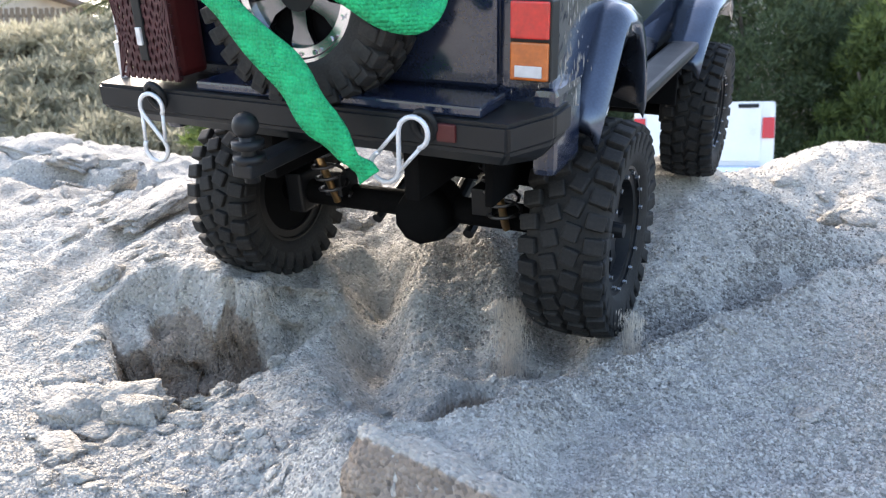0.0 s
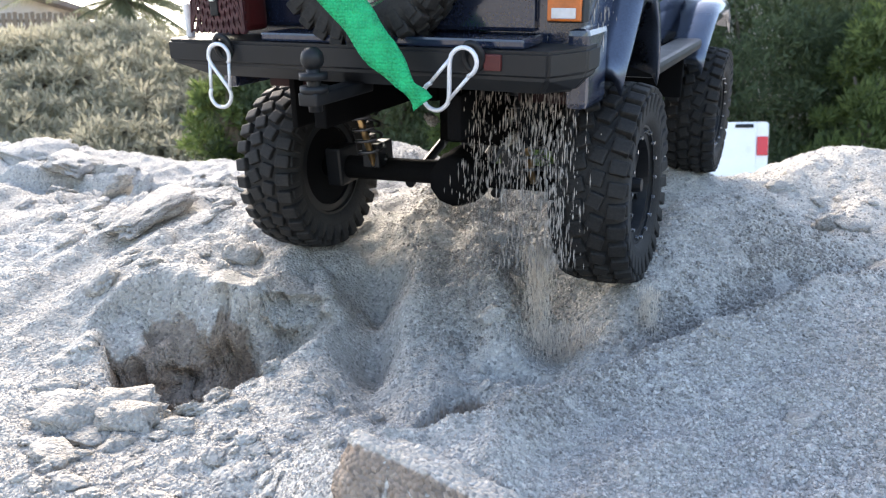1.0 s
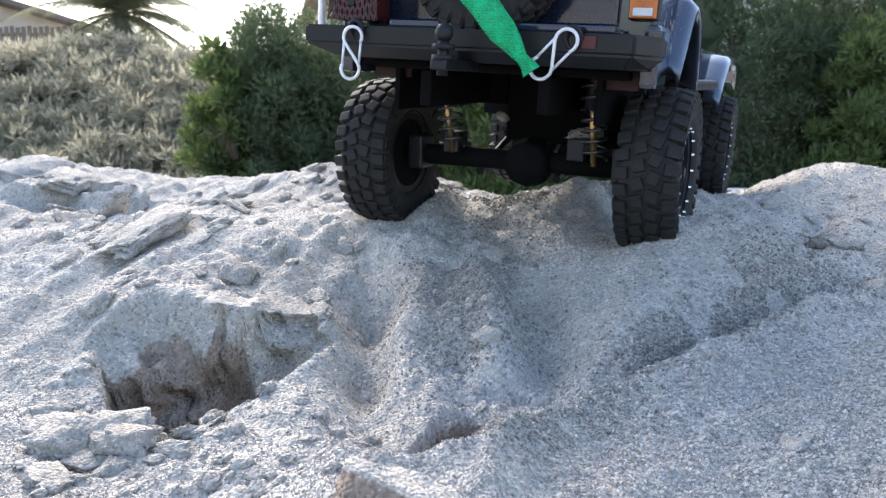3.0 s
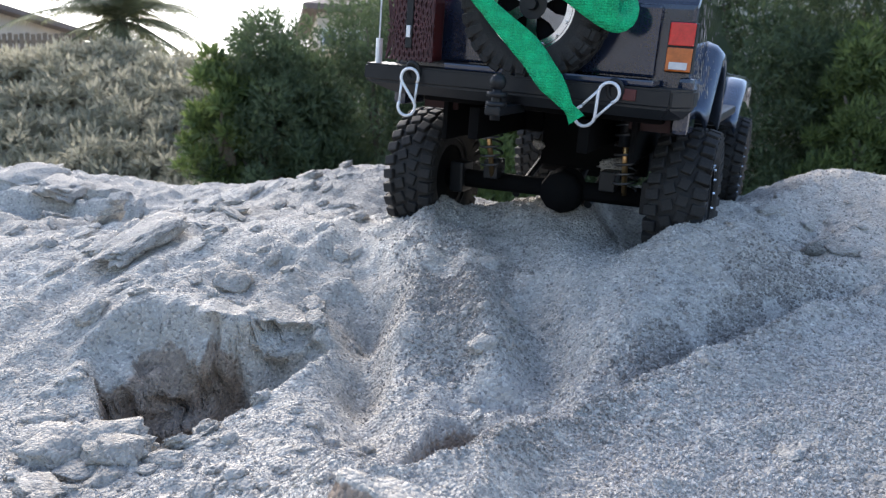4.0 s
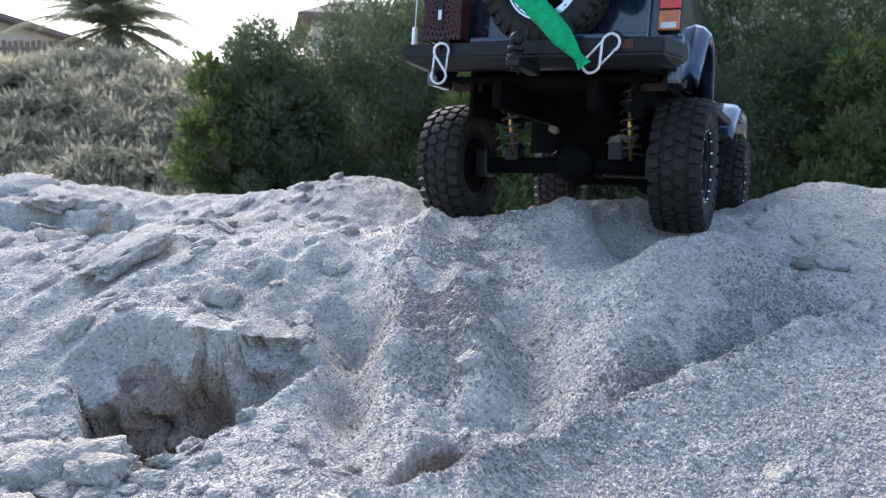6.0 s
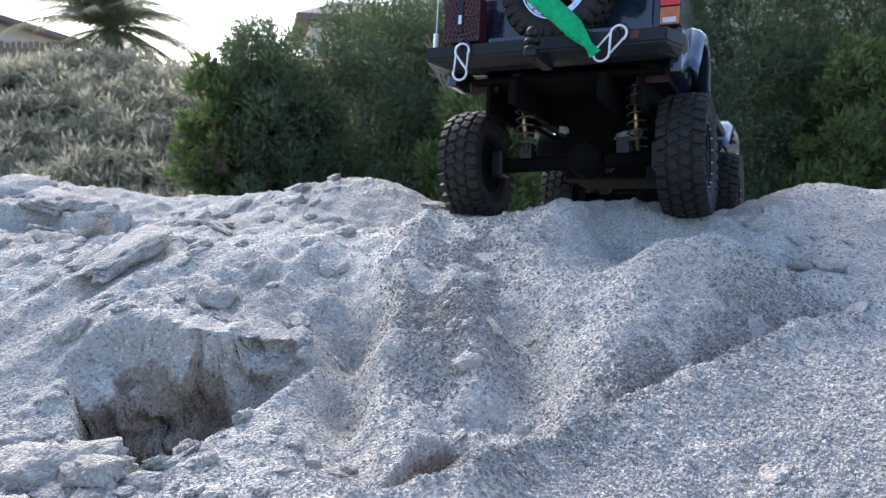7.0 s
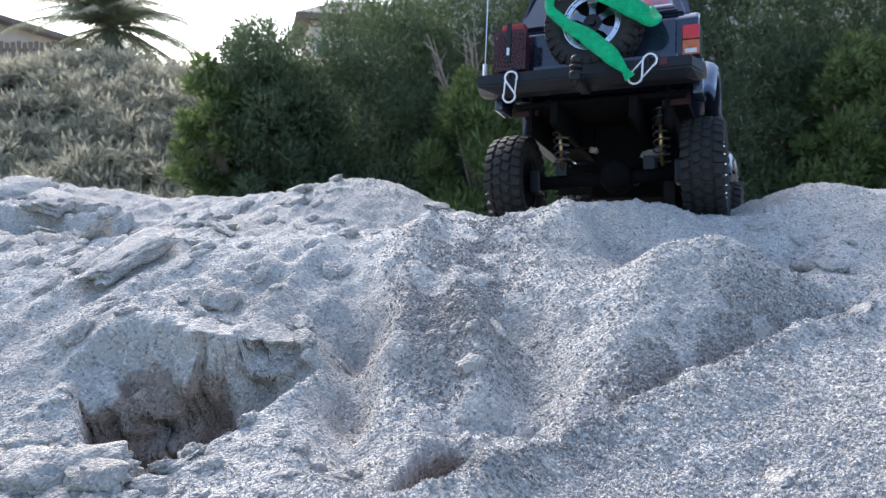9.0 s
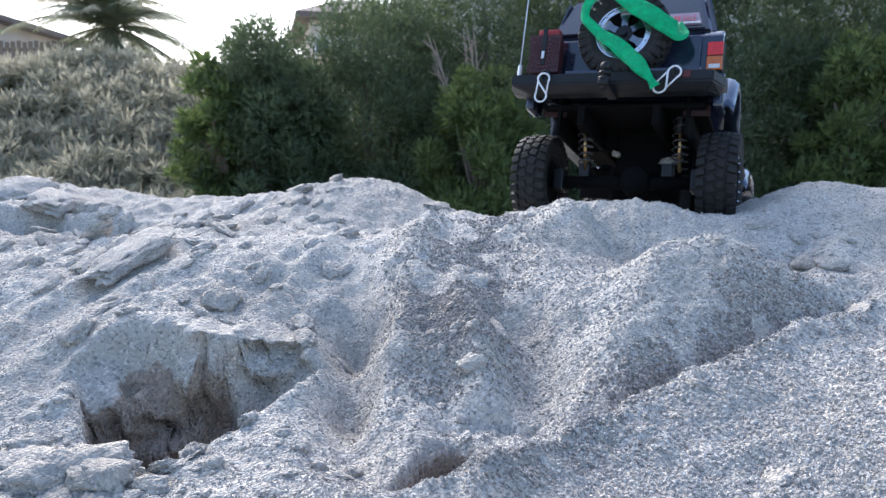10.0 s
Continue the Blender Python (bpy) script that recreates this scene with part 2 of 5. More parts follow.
def add_box(bm, x0, x1, y0, y1, z0, z1, bevel=0.0, m=None):
    r = bmesh.ops.create_cube(bm, size=1.0)
    vs = r["verts"]
    for v in vs:
        v.co = Vector(((x0 + x1) / 2 + v.co.x * (x1 - x0), (y0 + y1) / 2 + v.co.y * (y1 - y0), (z0 + z1) / 2 + v.co.z * (z1 - z0)))
    if m is not None:
        bmesh.ops.transform(bm, matrix=m, verts=vs)
    if bevel:
        es = list({e for v in vs for e in v.link_edges})
        bmesh.ops.bevel(bm, geom=es, offset=bevel, segments=2, affect="EDGES", profile=0.6)
    return bm


def box(x0, x1, y0, y1, z0, z1, bevel=0.0):
    return add_box(bmesh.new(), x0, x1, y0, y1, z0, z1, bevel)


def add_tube(bm, a, b, r0, r1=None, n=12, caps=True):
    a, b = Vector(a), Vector(b)
    r1 = r0 if r1 is None else r1
    q = (b - a).to_track_quat("Z", "Y").to_matrix().to_4x4()
    m = Matrix.Translation((a + b) / 2) @ q
    bmesh.ops.create_cone(bm, cap_ends=caps, segments=n, radius1=r0, radius2=r1, depth=(b - a).length, matrix=m)
    return bm


def tube(a, b, r0, r1=None, n=12):
    return add_tube(bmesh.new(), a, b, r0, r1, n)


def add_path_tube(bm, pts, r, n=8, closed=False):
    """A round wire along points."""
    pts = [Vector(p) for p in pts]
    rings = []
    count = len(pts)
    for i, p in enumerate(pts):
        prev, nxt = (pts[i - 1] if (i or closed) else p), (pts[(i + 1) % count] if (i < count - 1 or closed) else p)
        d = (nxt - prev).normalized()
        side = d.cross(Vector((0.3, 0.9, 0.2))).normalized()
        up = side.cross(d)
        rr = r(i / (count - 1)) if callable(r) else r
        rings.append([bm.verts.new(p + rr * (math.cos(2 * math.pi * k / n) * side + math.sin(2 * math.pi * k / n) * up)) for k in range(n)])
    for i in range(count if closed else count - 1):
        a, b = rings[i], rings[(i + 1) % count]
        for k in range(n):
            bm.faces.new((a[k], a[(k + 1) % n], b[(k + 1) % n], b[k]))
    if not closed:
        bm.faces.new(rings[0])
        bm.faces.new(rings[-1])
    return bm


def revolve(profile, n, axis="x"):
    """Closed ring from a profile of (along the axis, radius)."""
    bm = bmesh.new()
    rings = []
    for k in range(n):
        c, s = math.cos(2 * math.pi * k / n), math.sin(2 * math.pi * k / n)
        rings.append([bm.verts.new((a, r * c, r * s)) for a, r in profile])
    m = len(profile)
    for k in range(n):
        a, b = rings[k], rings[(k + 1) % n]
        for i in range(m):
            bm.faces.new((a[i], a[(i + 1) % m], b[(i + 1) % m], b[i]))
    return bm


def extrude_profile(pts, x0, x1, bevel=0.0):
    """A polygon in (y, z) pushed from x0 to x1."""
    bm = bmesh.new()
    a = [bm.verts.new((x0, y, z)) for y, z in pts]
    b = [bm.verts.new((x1, y, z)) for y, z in pts]
    bm.faces.new(a)
    bm.faces.new(list(reversed(b)))
    k = len(pts)
    for i in range(k):
        bm.faces.new((a[i], b[i], b[(i + 1) % k], a[(i + 1) % k]))
    if bevel:
        bmesh.ops.bevel(bm, geom=list(bm.edges), offset=bevel, segments=2, affect="EDGES", profile=0.6, clamp_overlap=True)
    return bm


# ---- sand mound ----
def lattice(x, y, seed):
    """Smooth value noise on a unit lattice, for arrays."""
    xi, yi = np.floor(x).astype(np.int64), np.floor(y).astype(np.int64)
    fx, fy = x - xi, y - yi
    fx, fy = fx * fx * (3 - 2 * fx), fy * fy * (3 - 2 * fy)

    def h(i, j):
        k = (i * 374761393 + j * 668265263 + seed * 1442695041) & 0xFFFFFFFF
        k = ((k ^ (k >> 13)) * 1274126177) & 0xFFFFFFFF
        return ((k ^ (k >> 16)) & 0xFFFF) / 65535.0 - 0.5

    return (h(xi, yi) * (1 - fx) + h(xi + 1, yi) * fx) * (1 - fy) + (h(xi, yi + 1) * (1 - fx) + h(xi + 1, yi + 1) * fx) * fy


def fractal(x, y, size, octaves, seed, gain=0.5):
    out, amp, s = 0.0, 1.0, size
    for k in range(octaves):
        out = out + amp * lattice(x / s + 17.3 * k, y / s - 9.1 * k, seed + k)
        amp, s = amp * gain, s / 2.03
    return out


def ease(v):
    v = np.clip(v, 0, 1)
    return v * v * (3 - 2 * v)


def along(x, y, ax, ay, bx, by):
    """Where a point lies along a line from a to b (0 to 1) and how far to its right."""
    dx, dy = bx - ax, by - ay
    ll = math.hypot(dx, dy)
    u = ((x - ax) * dx + (y - ay) * dy) / ll ** 2
    return u, ((x - ax) * dy - (y - ay) * dx) / ll


def bank_pit(x, y):
    """The broken bank: distance in front of its lip, share of the drop, depth of the hollow and how far inside it one is."""
    lip = np.interp(x, [-0.215, -0.207, -0.197, -0.180, -0.160, -0.144, -0.127, -0.114, -0.099, -0.084, -0.070], [0.418, 0.428, 0.440, 0.449, 0.446, 0.446, 0.447, 0.457, 0.463, 0.460, 0.455])
    foot = np.interp(x, [-0.215, -0.205, -0.186, -0.167, -0.142, -0.126, -0.110, -0.093, -0.081, -0.073, -0.068], [0.416, 0.403, 0.380, 0.354, 0.336, 0.348, 0.369, 0.390, 0.408, 0.434, 0.452])
    depth = np.interp(x, [-0.222, -0.210, -0.190, -0.167, -0.142, -0.110, -0.090, -0.075, -0.064], [0, 0.020, 0.046, 0.062, 0.062, 0.054, 0.040, 0.016, 0])
    d = lip + 0.007 * fractal(x, y, 0.03, 3, 41, 0.5) - y
    foot = foot + 0.014 * fractal(x, y, 0.030, 3, 49)
    shelf = ease((-0.142 - x + 0.03 * fractal(x, y, 0.02, 3, 47)) / 0.045)
    loose = ease((x + 0.128) / 0.016)
    drop = (1 - shelf) * ease(d / (0.010 + 0.022 * loose)) + shelf * (0.30 * ease(d / 0.006) + 0.12 * ease(d / 0.03) + 0.58 * ease((d - 0.024) / 0.009))
    rise = ease((y - foot) / 0.026)
    return d, drop, depth, rise, shelf


def near_bank(x, y):
    """The edge of the near bank and the hole behind it: the edge's line and height, how far one is past it (0 to 1 at the hole's back), depth, and how much of it is there."""
    cy = np.interp(x, [-0.060, -0.037, -0.026, -0.015, 0.000, 0.0095, 0.024, 0.036, 0.051, 0.080, 0.120], [0.215, 0.226, 0.236, 0.243, 0.250, 0.256, 0.275, 0.290, 0.310, 0.330, 0.360])
    cz = np.interp(x, [-0.060, -0.037, -0.026, -0.015, 0.000, 0.0095, 0.024, 0.036, 0.051, 0.080, 0.120], [0.806, 0.8195, 0.8215, 0.8205, 0.8220, 0.8250, 0.8200, 0.8170, 0.8175, 0.8175, 0.8200])
    cy = cy + 0.004 * fractal(x, y * 0.2, 0.02, 3, 43)
    cz = cz + 0.0018 * fractal(x, y * 0.2, 0.012, 3, 44)
    yb = np.interp(x, [-0.050, -0.030, -0.017, -0.008, 0.004, 0.013, 0.020, 0.035, 0.060, 0.120], [0.290, 0.318, 0.347, 0.367, 0.378, 0.370, 0.345, 0.325, 0.330, 0.375])
    yb = yb + 0.005 * fractal(x, y, 0.025, 3, 46)
    depth = np.interp(x, [-0.040, -0.024, -0.013, 0.001, 0.011, 0.022, 0.038, 0.070], [0, 0.012, 0.060, 0.075, 0.065, 0.030, 0.018, 0])
    there = ease((x + 0.047) / 0.012) * ease((0.105 - x) / 0.05)
    u = np.clip((y - cy) / np.maximum(yb - cy, 0.01), 0, 1)
    return cy, cz, u, depth, there


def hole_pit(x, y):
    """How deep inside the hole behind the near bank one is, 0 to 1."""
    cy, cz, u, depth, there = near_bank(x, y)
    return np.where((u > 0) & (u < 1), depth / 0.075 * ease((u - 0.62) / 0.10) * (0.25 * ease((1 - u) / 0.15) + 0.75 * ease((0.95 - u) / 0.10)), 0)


def mound_height(x, y):
    """Height of the sand at plan positions (arrays), in metres."""
    x, y = np.asarray(x, float), np.asarray(y, float)
    z = 0.80 + 0.095 / (1 + np.exp(-np.clip((y - 0.42) / 0.07, -50, 50)))

    def mound(cx, cy, w, h, wy=None):
        nonlocal z
        z = z + h * np.exp(-(((x - cx) / w) ** 2 + ((y - cy) / (wy or w)) ** 2) / 2)

    def ridge(ax, ay, bx, by, w, h, sharp=0.0):
        nonlocal z
        u, d = along(x, y, ax, ay, bx, by)
        uc = np.clip(u, 0, 1)
        ex, ey = x - (ax + uc * (bx - ax)), y - (ay + uc * (by - ay))
        r = np.hypot(ex, ey) / w
        z = z + h * (np.exp(-r * r / 2) * (1 - sharp) + sharp * np.clip(1 - r / 1.6, 0, 1))

    # broad form
    mound(-0.532, 0.95, 0.13, 0.0474)
    mound(0, 0.16, 0.095, 0.0023)
    mound(0.7, 0.8, 0.13, 0.0103)
    mound(-0.55, 0.35, 0.13, 0.0027)
    mound(0.45, 0.3, 0.13, 0.0239)
    mound(0.064, 0.755, 0.101, -0.0669)
    mound(-0.224, 0.401, 0.072, -0.0343)
    mound(0.158, 0.455, 0.076, -0.0863)
    mound(-0.2, 0.16, 0.1, -0.0133)
    mound(0.2, 0.16, 0.1, -0.0104)
    mound(-0.001, 0.336, 0.06, -0.0196)
    mound(0.245, 1.205, 0.13, -0.0702)
    mound(0.138, 0.297, 0.07, 0.017)
    mound(-0.235, 0.657, 0.114, 0.0276)
    mound(-0.1, 0.16, 0.1, -0.013)
    mound(0.1, 0.16, 0.1, -0.0031)
    mound(-0.4, 0.25, 0.13, -0.0081)
    mound(-0.069, 0.508, 0.066, -0.045)
    mound(0.55, 0.5, 0.13, -0.0136)
    mound(0.6, 1.2, 0.13, -0.0771)
    mound(-0.258, 1.05, 0.13, 0.0207)
    mound(0, 1, 0.13, -0.0345)
    mound(0.022, 0.252, 0.052, 0.007)
    mound(-0.129, 0.347, 0.055, -0.0226)
    mound(-0.152, 0.85, 0.13, 0.0018)
    mound(0.35, 0.95, 0.116, -0.0345)
    mound(-0.407, 0.762, 0.13, 0.0029)
    mound(0.195, 0.662, 0.086, 0.0198)
    mound(-0.7, 0.8, 0.13, -0.0128)
    mound(0.091, 0.569, 0.091, -0.0251)
    mound(0.067, 0.412, 0.075, 0.0393)
    mound(-0.5, 1.2, 0.13, -0.0224)
    mound(0.259, 0.534, 0.085, 0.0658)
    mound(-0.6, 0.5, 0.13, -0.0078)
    mound(-0.236, 0.522, 0.085, 0.0198)
    mound(-0.069, 0.412, 0.058, -0.0291)
    mound(-0.026, 0.666, 0.101, -0.0675)
    mound(0, 1.2, 0.13, -0.0876)
    mound(0.262, 0.785, 0.085, -0.0219)
    mound(0.08, 0.336, 0.058, -0.022)
    mound(0.025, 0.493, 0.081, -0.0299)
    mound(0.242, 0.423, 0.079, 0.0301)
    mound(-0.13, 0.623, 0.106, 0.0037)
    mound(0.085, 0.269, 0.06, -0.0235)
    mound(0.43, 1.117, 0.13, -0.0435)
    mound(0.175, 0.379, 0.077, -0.0117)
    mound(-0.343, 0.623, 0.13, -0.0517)
    mound(0.489, 0.85, 0.13, -0.0156)
    mound(0.338, 0.605, 0.106, -0.0469)
    mound(0.117, 0.931, 0.13, 0.0623)
    mound(-0.111, 0.739, 0.112, -0.023)
    mound(-0.152, 0.518, 0.076, -0.0309)
    mound(-0.192, 0.336, 0.073, 0.0073)
    mound(-0.167, 0.444, 0.059, 0.0494)
    mound(0, 0.2, 0.057, -0.0081)
    mound(-0.027, 0.578, 0.068, 0.0353)
    mound(-0.007, 0.396, 0.064, -0.0296)
    mound(0.174, 0.529, 0.076, 0.1079)
    mound(-0.1, 0.2, 0.1, 0.0111)
    mound(0.1, 0.2, 0.07, 0.0076)
    mound(-0.026, 0.8, 0.105, 0.1218)
    mound(0.164, 0.755, 0.1, 0.0338)
    mound(0.109, 0.657, 0.09, 0.0897)
    mound(0.048, 0.297, 0.05, 0.0292)
    mound(-0.433, 0.9, 0.13, -0.0186)
    mound(-0.045, 0.325, 0.055, -0.0194)
    mound(-0.2, 0.2, 0.1, 0.0157)
    mound(0.2, 0.2, 0.1, 0.0047)
    mound(-0.373, 1.05, 0.13, -0.002)
    mound(0.103, 0.472, 0.07, 0.0107)
    mound(-0.094, 0.569, 0.066, 0.034)
    mound(0.128, 0.369, 0.058, 0.0092)
    mound(-0.251, 0.465, 0.07, -0.0188)
    mound(0.178, 0.599, 0.07, -0.1413)
    mound(-0.079, 0.369, 0.055, 0.0446)
    mound(-0.117, 0.444, 0.058, -0.0044)
    mound(-0.043, 0.465, 0.06, 0.0398)
    mound(-0.142, 0.39, 0.059, -0.0328)
    mound(0.316, 0.85, 0.089, -0.0316)
    mound(0.074, 0.864, 0.11, -0.0887)
    mound(0.282, 0.64, 0.089, -0.0082)
    mound(-0.009, 0.26, 0.06, 0.0121)
    mound(0.259, 0.48, 0.06, -0.083)
    mound(0.037, 0.587, 0.065, 0.0025)
    mound(0.333, 0.762, 0.089, 0.0191)
    mound(0.409, 0.85, 0.093, 0.0739)

    # broken bank with a hollow, the layered edge far up the slope, and the smaller hole lower down
    d, drop, depth, rise, shelf = bank_pit(x, y)
    z = z - depth * drop * rise + 0.004 * ease((d + 0.03) / 0.03) * (1 - ease(d / 0.008)) * ease(depth / 0.02)
    u, d = along(x, y, -0.58, 0.80, -0.34, 0.83)
    d = d + 0.03 * fractal(x, y, 0.03, 2, 41, 0.35)
    k = ease((u + 0.12) / 0.14) * ease((1.10 - u) / 0.12)
    z = z - 0.014 * k * ease(d / 0.013) * (1 - ease((d - 0.02) / 0.06)) + 0.006 * k * ease((d + 0.035) / 0.03) * (1 - ease(d / 0.013))
    z = z - 0.075 * hole_pit(x, y)
    # runnel below the truck's path
    ridge(-0.070, 0.53, -0.059, 0.48, 0.016, -0.006)
    ridge(-0.059, 0.48, -0.056, 0.42, 0.014, -0.009)
    ridge(-0.056, 0.42, -0.040, 0.32, 0.015, -0.008)
    # fan of sand in front of the bank
    ridge(-0.145, 0.362, -0.072, 0.432, 0.014, 0.010, 0.4)
    # edge of the near bank
    ridge(-0.020, 0.243, 0.013, 0.265, 0.014, 0.004, 0.7)
    ridge(0.013, 0.265, 0.076, 0.318, 0.014, 0.001, 0.7)
    mound(0.045, 0.290, 0.040, -0.006)
    ridge(0.006, 0.264, 0.036, 0.274, 0.011, 0.002, 0.5)
    mound(-0.065, 0.215, 0.030, -0.014)
    ridge(0.076, 0.318, 0.128, 0.365, 0.014, 0.005, 0.6)
    ridge(0.128, 0.365, 0.234, 0.450, 0.016, 0.004, 0.6)
    ridge(0.060, 0.350, 0.240, 0.490, 0.014, -0.009)
    # arris down the hill, hill top, crests beside the ruts
    ridge(0.186, 0.530, 0.152, 0.520, 0.020, 0.006, 0.5)
    ridge(0.152, 0.520, 0.095, 0.430, 0.014, 0.006, 0.6)
    ridge(0.095, 0.430, 0.063, 0.390, 0.012, 0.004, 0.6)
    ridge(0.105, 0.560, 0.058, 0.420, 0.022, -0.009)
    ridge(0.058, 0.420, 0.020, 0.350, 0.020, -0.008)
    mound(0.190, 0.500, 0.035, 0.007)
    mound(0.104, 0.640, 0.016, 0.014, 0.035)
    mound(0.155, 0.610, 0.020, -0.012, 0.030)
    mound(-0.026, 0.655, 0.030, 0.012, 0.022)
    mound(0.010, 0.640, 0.022, 0.006, 0.020)
    mound(0.141, 0.535, 0.020, -0.016, 0.022)
    mound(0.237, 0.575, 0.030, -0.020, 0.035)
    mound(0.295, 0.590, 0.040, -0.026, 0.040)
    mound(0.316, 0.860, 0.035, 0.012)
    mound(0.410, 0.850, 0.035, 0.008)
    mound(0.462, 0.850, 0.028, -0.014)
    mound(-0.330, 1.000, 0.080, -0.009)
    mound(0.004, 0.830, 0.030, -0.010)
    mound(0.105, 0.710, 0.040, -0.007)
    ridge(-0.010, 0.640, -0.045, 0.500, 0.010, 0.005, 0.6)
    ridge(0.010, 0.470, 0.020, 0.420, 0.018, 0.007)
    ridge(-0.010, 0.400, 0.000, 0.360, 0.016, 0.006)
    # edge of the near bank, with a steep back
    cy, cz, u, depth, there = near_bank(x, y)
    front = cz - 0.42 * np.minimum(cy - y, 0.012) - 0.24 * np.maximum(cy - y - 0.012, 0)
    keep = ease((y - cy + 0.075) / 0.05)
    z = np.where(y < cy, z + there * keep * (front - z), z + there * np.clip(1 - 3.2 * u, 0, 1) * (cz - z))
    low = cz - 0.44 * (y - cy)
    z = np.where((y >= cy) & (u < 1), z - ease(depth / 0.03) * np.maximum(z - low, 0) * ease((0.86 - u) / 0.12), z)
    # the ground at the foot of the bank tips towards the front
    z = z - 0.30 * np.clip(0.345 - y, 0, 0.1) * ease((-0.045 - x) / 0.04)
    # the near bank's end is split off steeply towards the front
    z = z - 0.024 * ease((0.226 - 0.66 * (x + 0.037) - y + 0.004 * fractal(x, y, 0.015, 2, 97)) / 0.007) * ease((x + 0.060) / 0.012) * ease((0.024 - x) / 0.014) * ease((y - 0.06) / 0.08)
    # notch over the hole, slide channels and churned spurs of the middle slope
    ridge(0.001, 0.415, 0.002, 0.385, 0.010, -0.010, 0.4)
    ridge(-0.012, 0.650, -0.020, 0.526, 0.012, 0.006, 0.7)
    ridge(-0.020, 0.526, -0.032, 0.443, 0.010, 0.008, 0.8)
    ridge(-0.032, 0.443, -0.036, 0.385, 0.009, 0.006, 0.8)
    ridge(-0.072, 0.570, -0.056, 0.489, 0.012, -0.007)
    ridge(-0.056, 0.489, -0.048, 0.370, 0.011, -0.009, 0.3)
    ridge(0.034, 0.580, 0.044, 0.470, 0.016, -0.007)
    ridge(0.044, 0.470, 0.050, 0.400, 0.014, -0.010, 0.4)
    ridge(0.010, 0.560, 0.012, 0.480, 0.012, 0.005, 0.6)
    ridge(0.012, 0.480, 0.022, 0.410, 0.010, 0.006, 0.7)
    ridge(0.075, 0.560, 0.080, 0.470, 0.014, 0.005, 0.6)
    u, d = along(x, y, 0.014, 0.398, 0.050, 0.385)
    z = z - 0.009 * ease((u + 0.1) / 0.2) * ease((1.1 - u) / 0.2) * ease((d + 0.002 + 0.006 * fractal(x, y, 0.01, 2, 91)) / 0.005) * (1 - ease((d - 0.006) / 0.022))
    u, d = along(x, y, 0.066, 0.344, 0.262, 0.486)
    z = z + ease((u + 0.05) / 0.1) * ease((1.15 - u) / 0.15) * (0.006 * np.exp(-((d - 0.010) / 0.009) ** 2) - 0.009 * np.exp(-((d + 0.006 + 0.008 * fractal(x, y, 0.03, 2, 93)) / 0.009) ** 2))
    mound(0.140, 0.640, 0.018, -0.016, 0.030)
    mound(0.118, 0.650, 0.010, 0.006, 0.035)
    ridge(0.262, 0.600, 0.330, 0.690, 0.014, -0.009, 0.3)
    ridge(0.285, 0.590, 0.350, 0.670, 0.014, 0.008, 0.6)
    ridge(0.300, 0.720, 0.360, 0.780, 0.020, 0.007, 0.5)
    # layered crust on the old slope
    m1 = ease((-0.02 - x) / 0.10) * ease((y - 0.40) / 0.06)
    ca, sa = math.cos(radians(68)), math.sin(radians(68))
    al, ac = x * ca + y * sa, -x * sa + y * ca
    rid = 1 - 2 * np.abs(fractal(al * 0.22, ac, 0.045, 3, 71))
    z = z + m1 * (0.010 * (rid - 0.75) + 0.005 * np.round(4 * fractal(al * 0.3, ac, 0.06, 2, 77)) / 4)
    # lumps and crumbs
    near = 1 - ease((np.hypot(x, y - 0.4) - 0.8) / 0.6)
    z = z + near * (0.007 * fractal(x, y, 0.07, 4, 3) + 0.0038 * fractal(x, y, 0.024, 3, 13) + 0.0030 * fractal(x, y, 0.009, 3, 11))
    rough = ease((fractal(x, y, 0.11, 2, 23) + 0.05) / 0.25)
    z = z + near * rough * 0.0065 * np.clip(fractal(x, y, 0.014, 2, 31), -0.05, 0.6)
    # fall away to the ground outside, in an uneven round heap
    z = z - 0.10 * ease((y - 1.08) / 0.35) * ease((x + 0.35) / 0.15)
    r = np.hypot(x, (y - 0.55) * np.where(y > 0.55, 1.3, 1.0))
    r = r + ease((r - 0.9) / 0.3) * 0.22 * fractal(x, y, 0.7, 3, 19)
    fall = np.clip((r - 0.95) / 1.15, 0, 1)
    z = z * (1 - ease(fall)) * (1 + 0.10 * ease((r - 1.0) / 0.3) * fractal(x, y, 0.22, 4, 29)) - 0.05 * ease((r - 1.85) / 0.3)
    return z


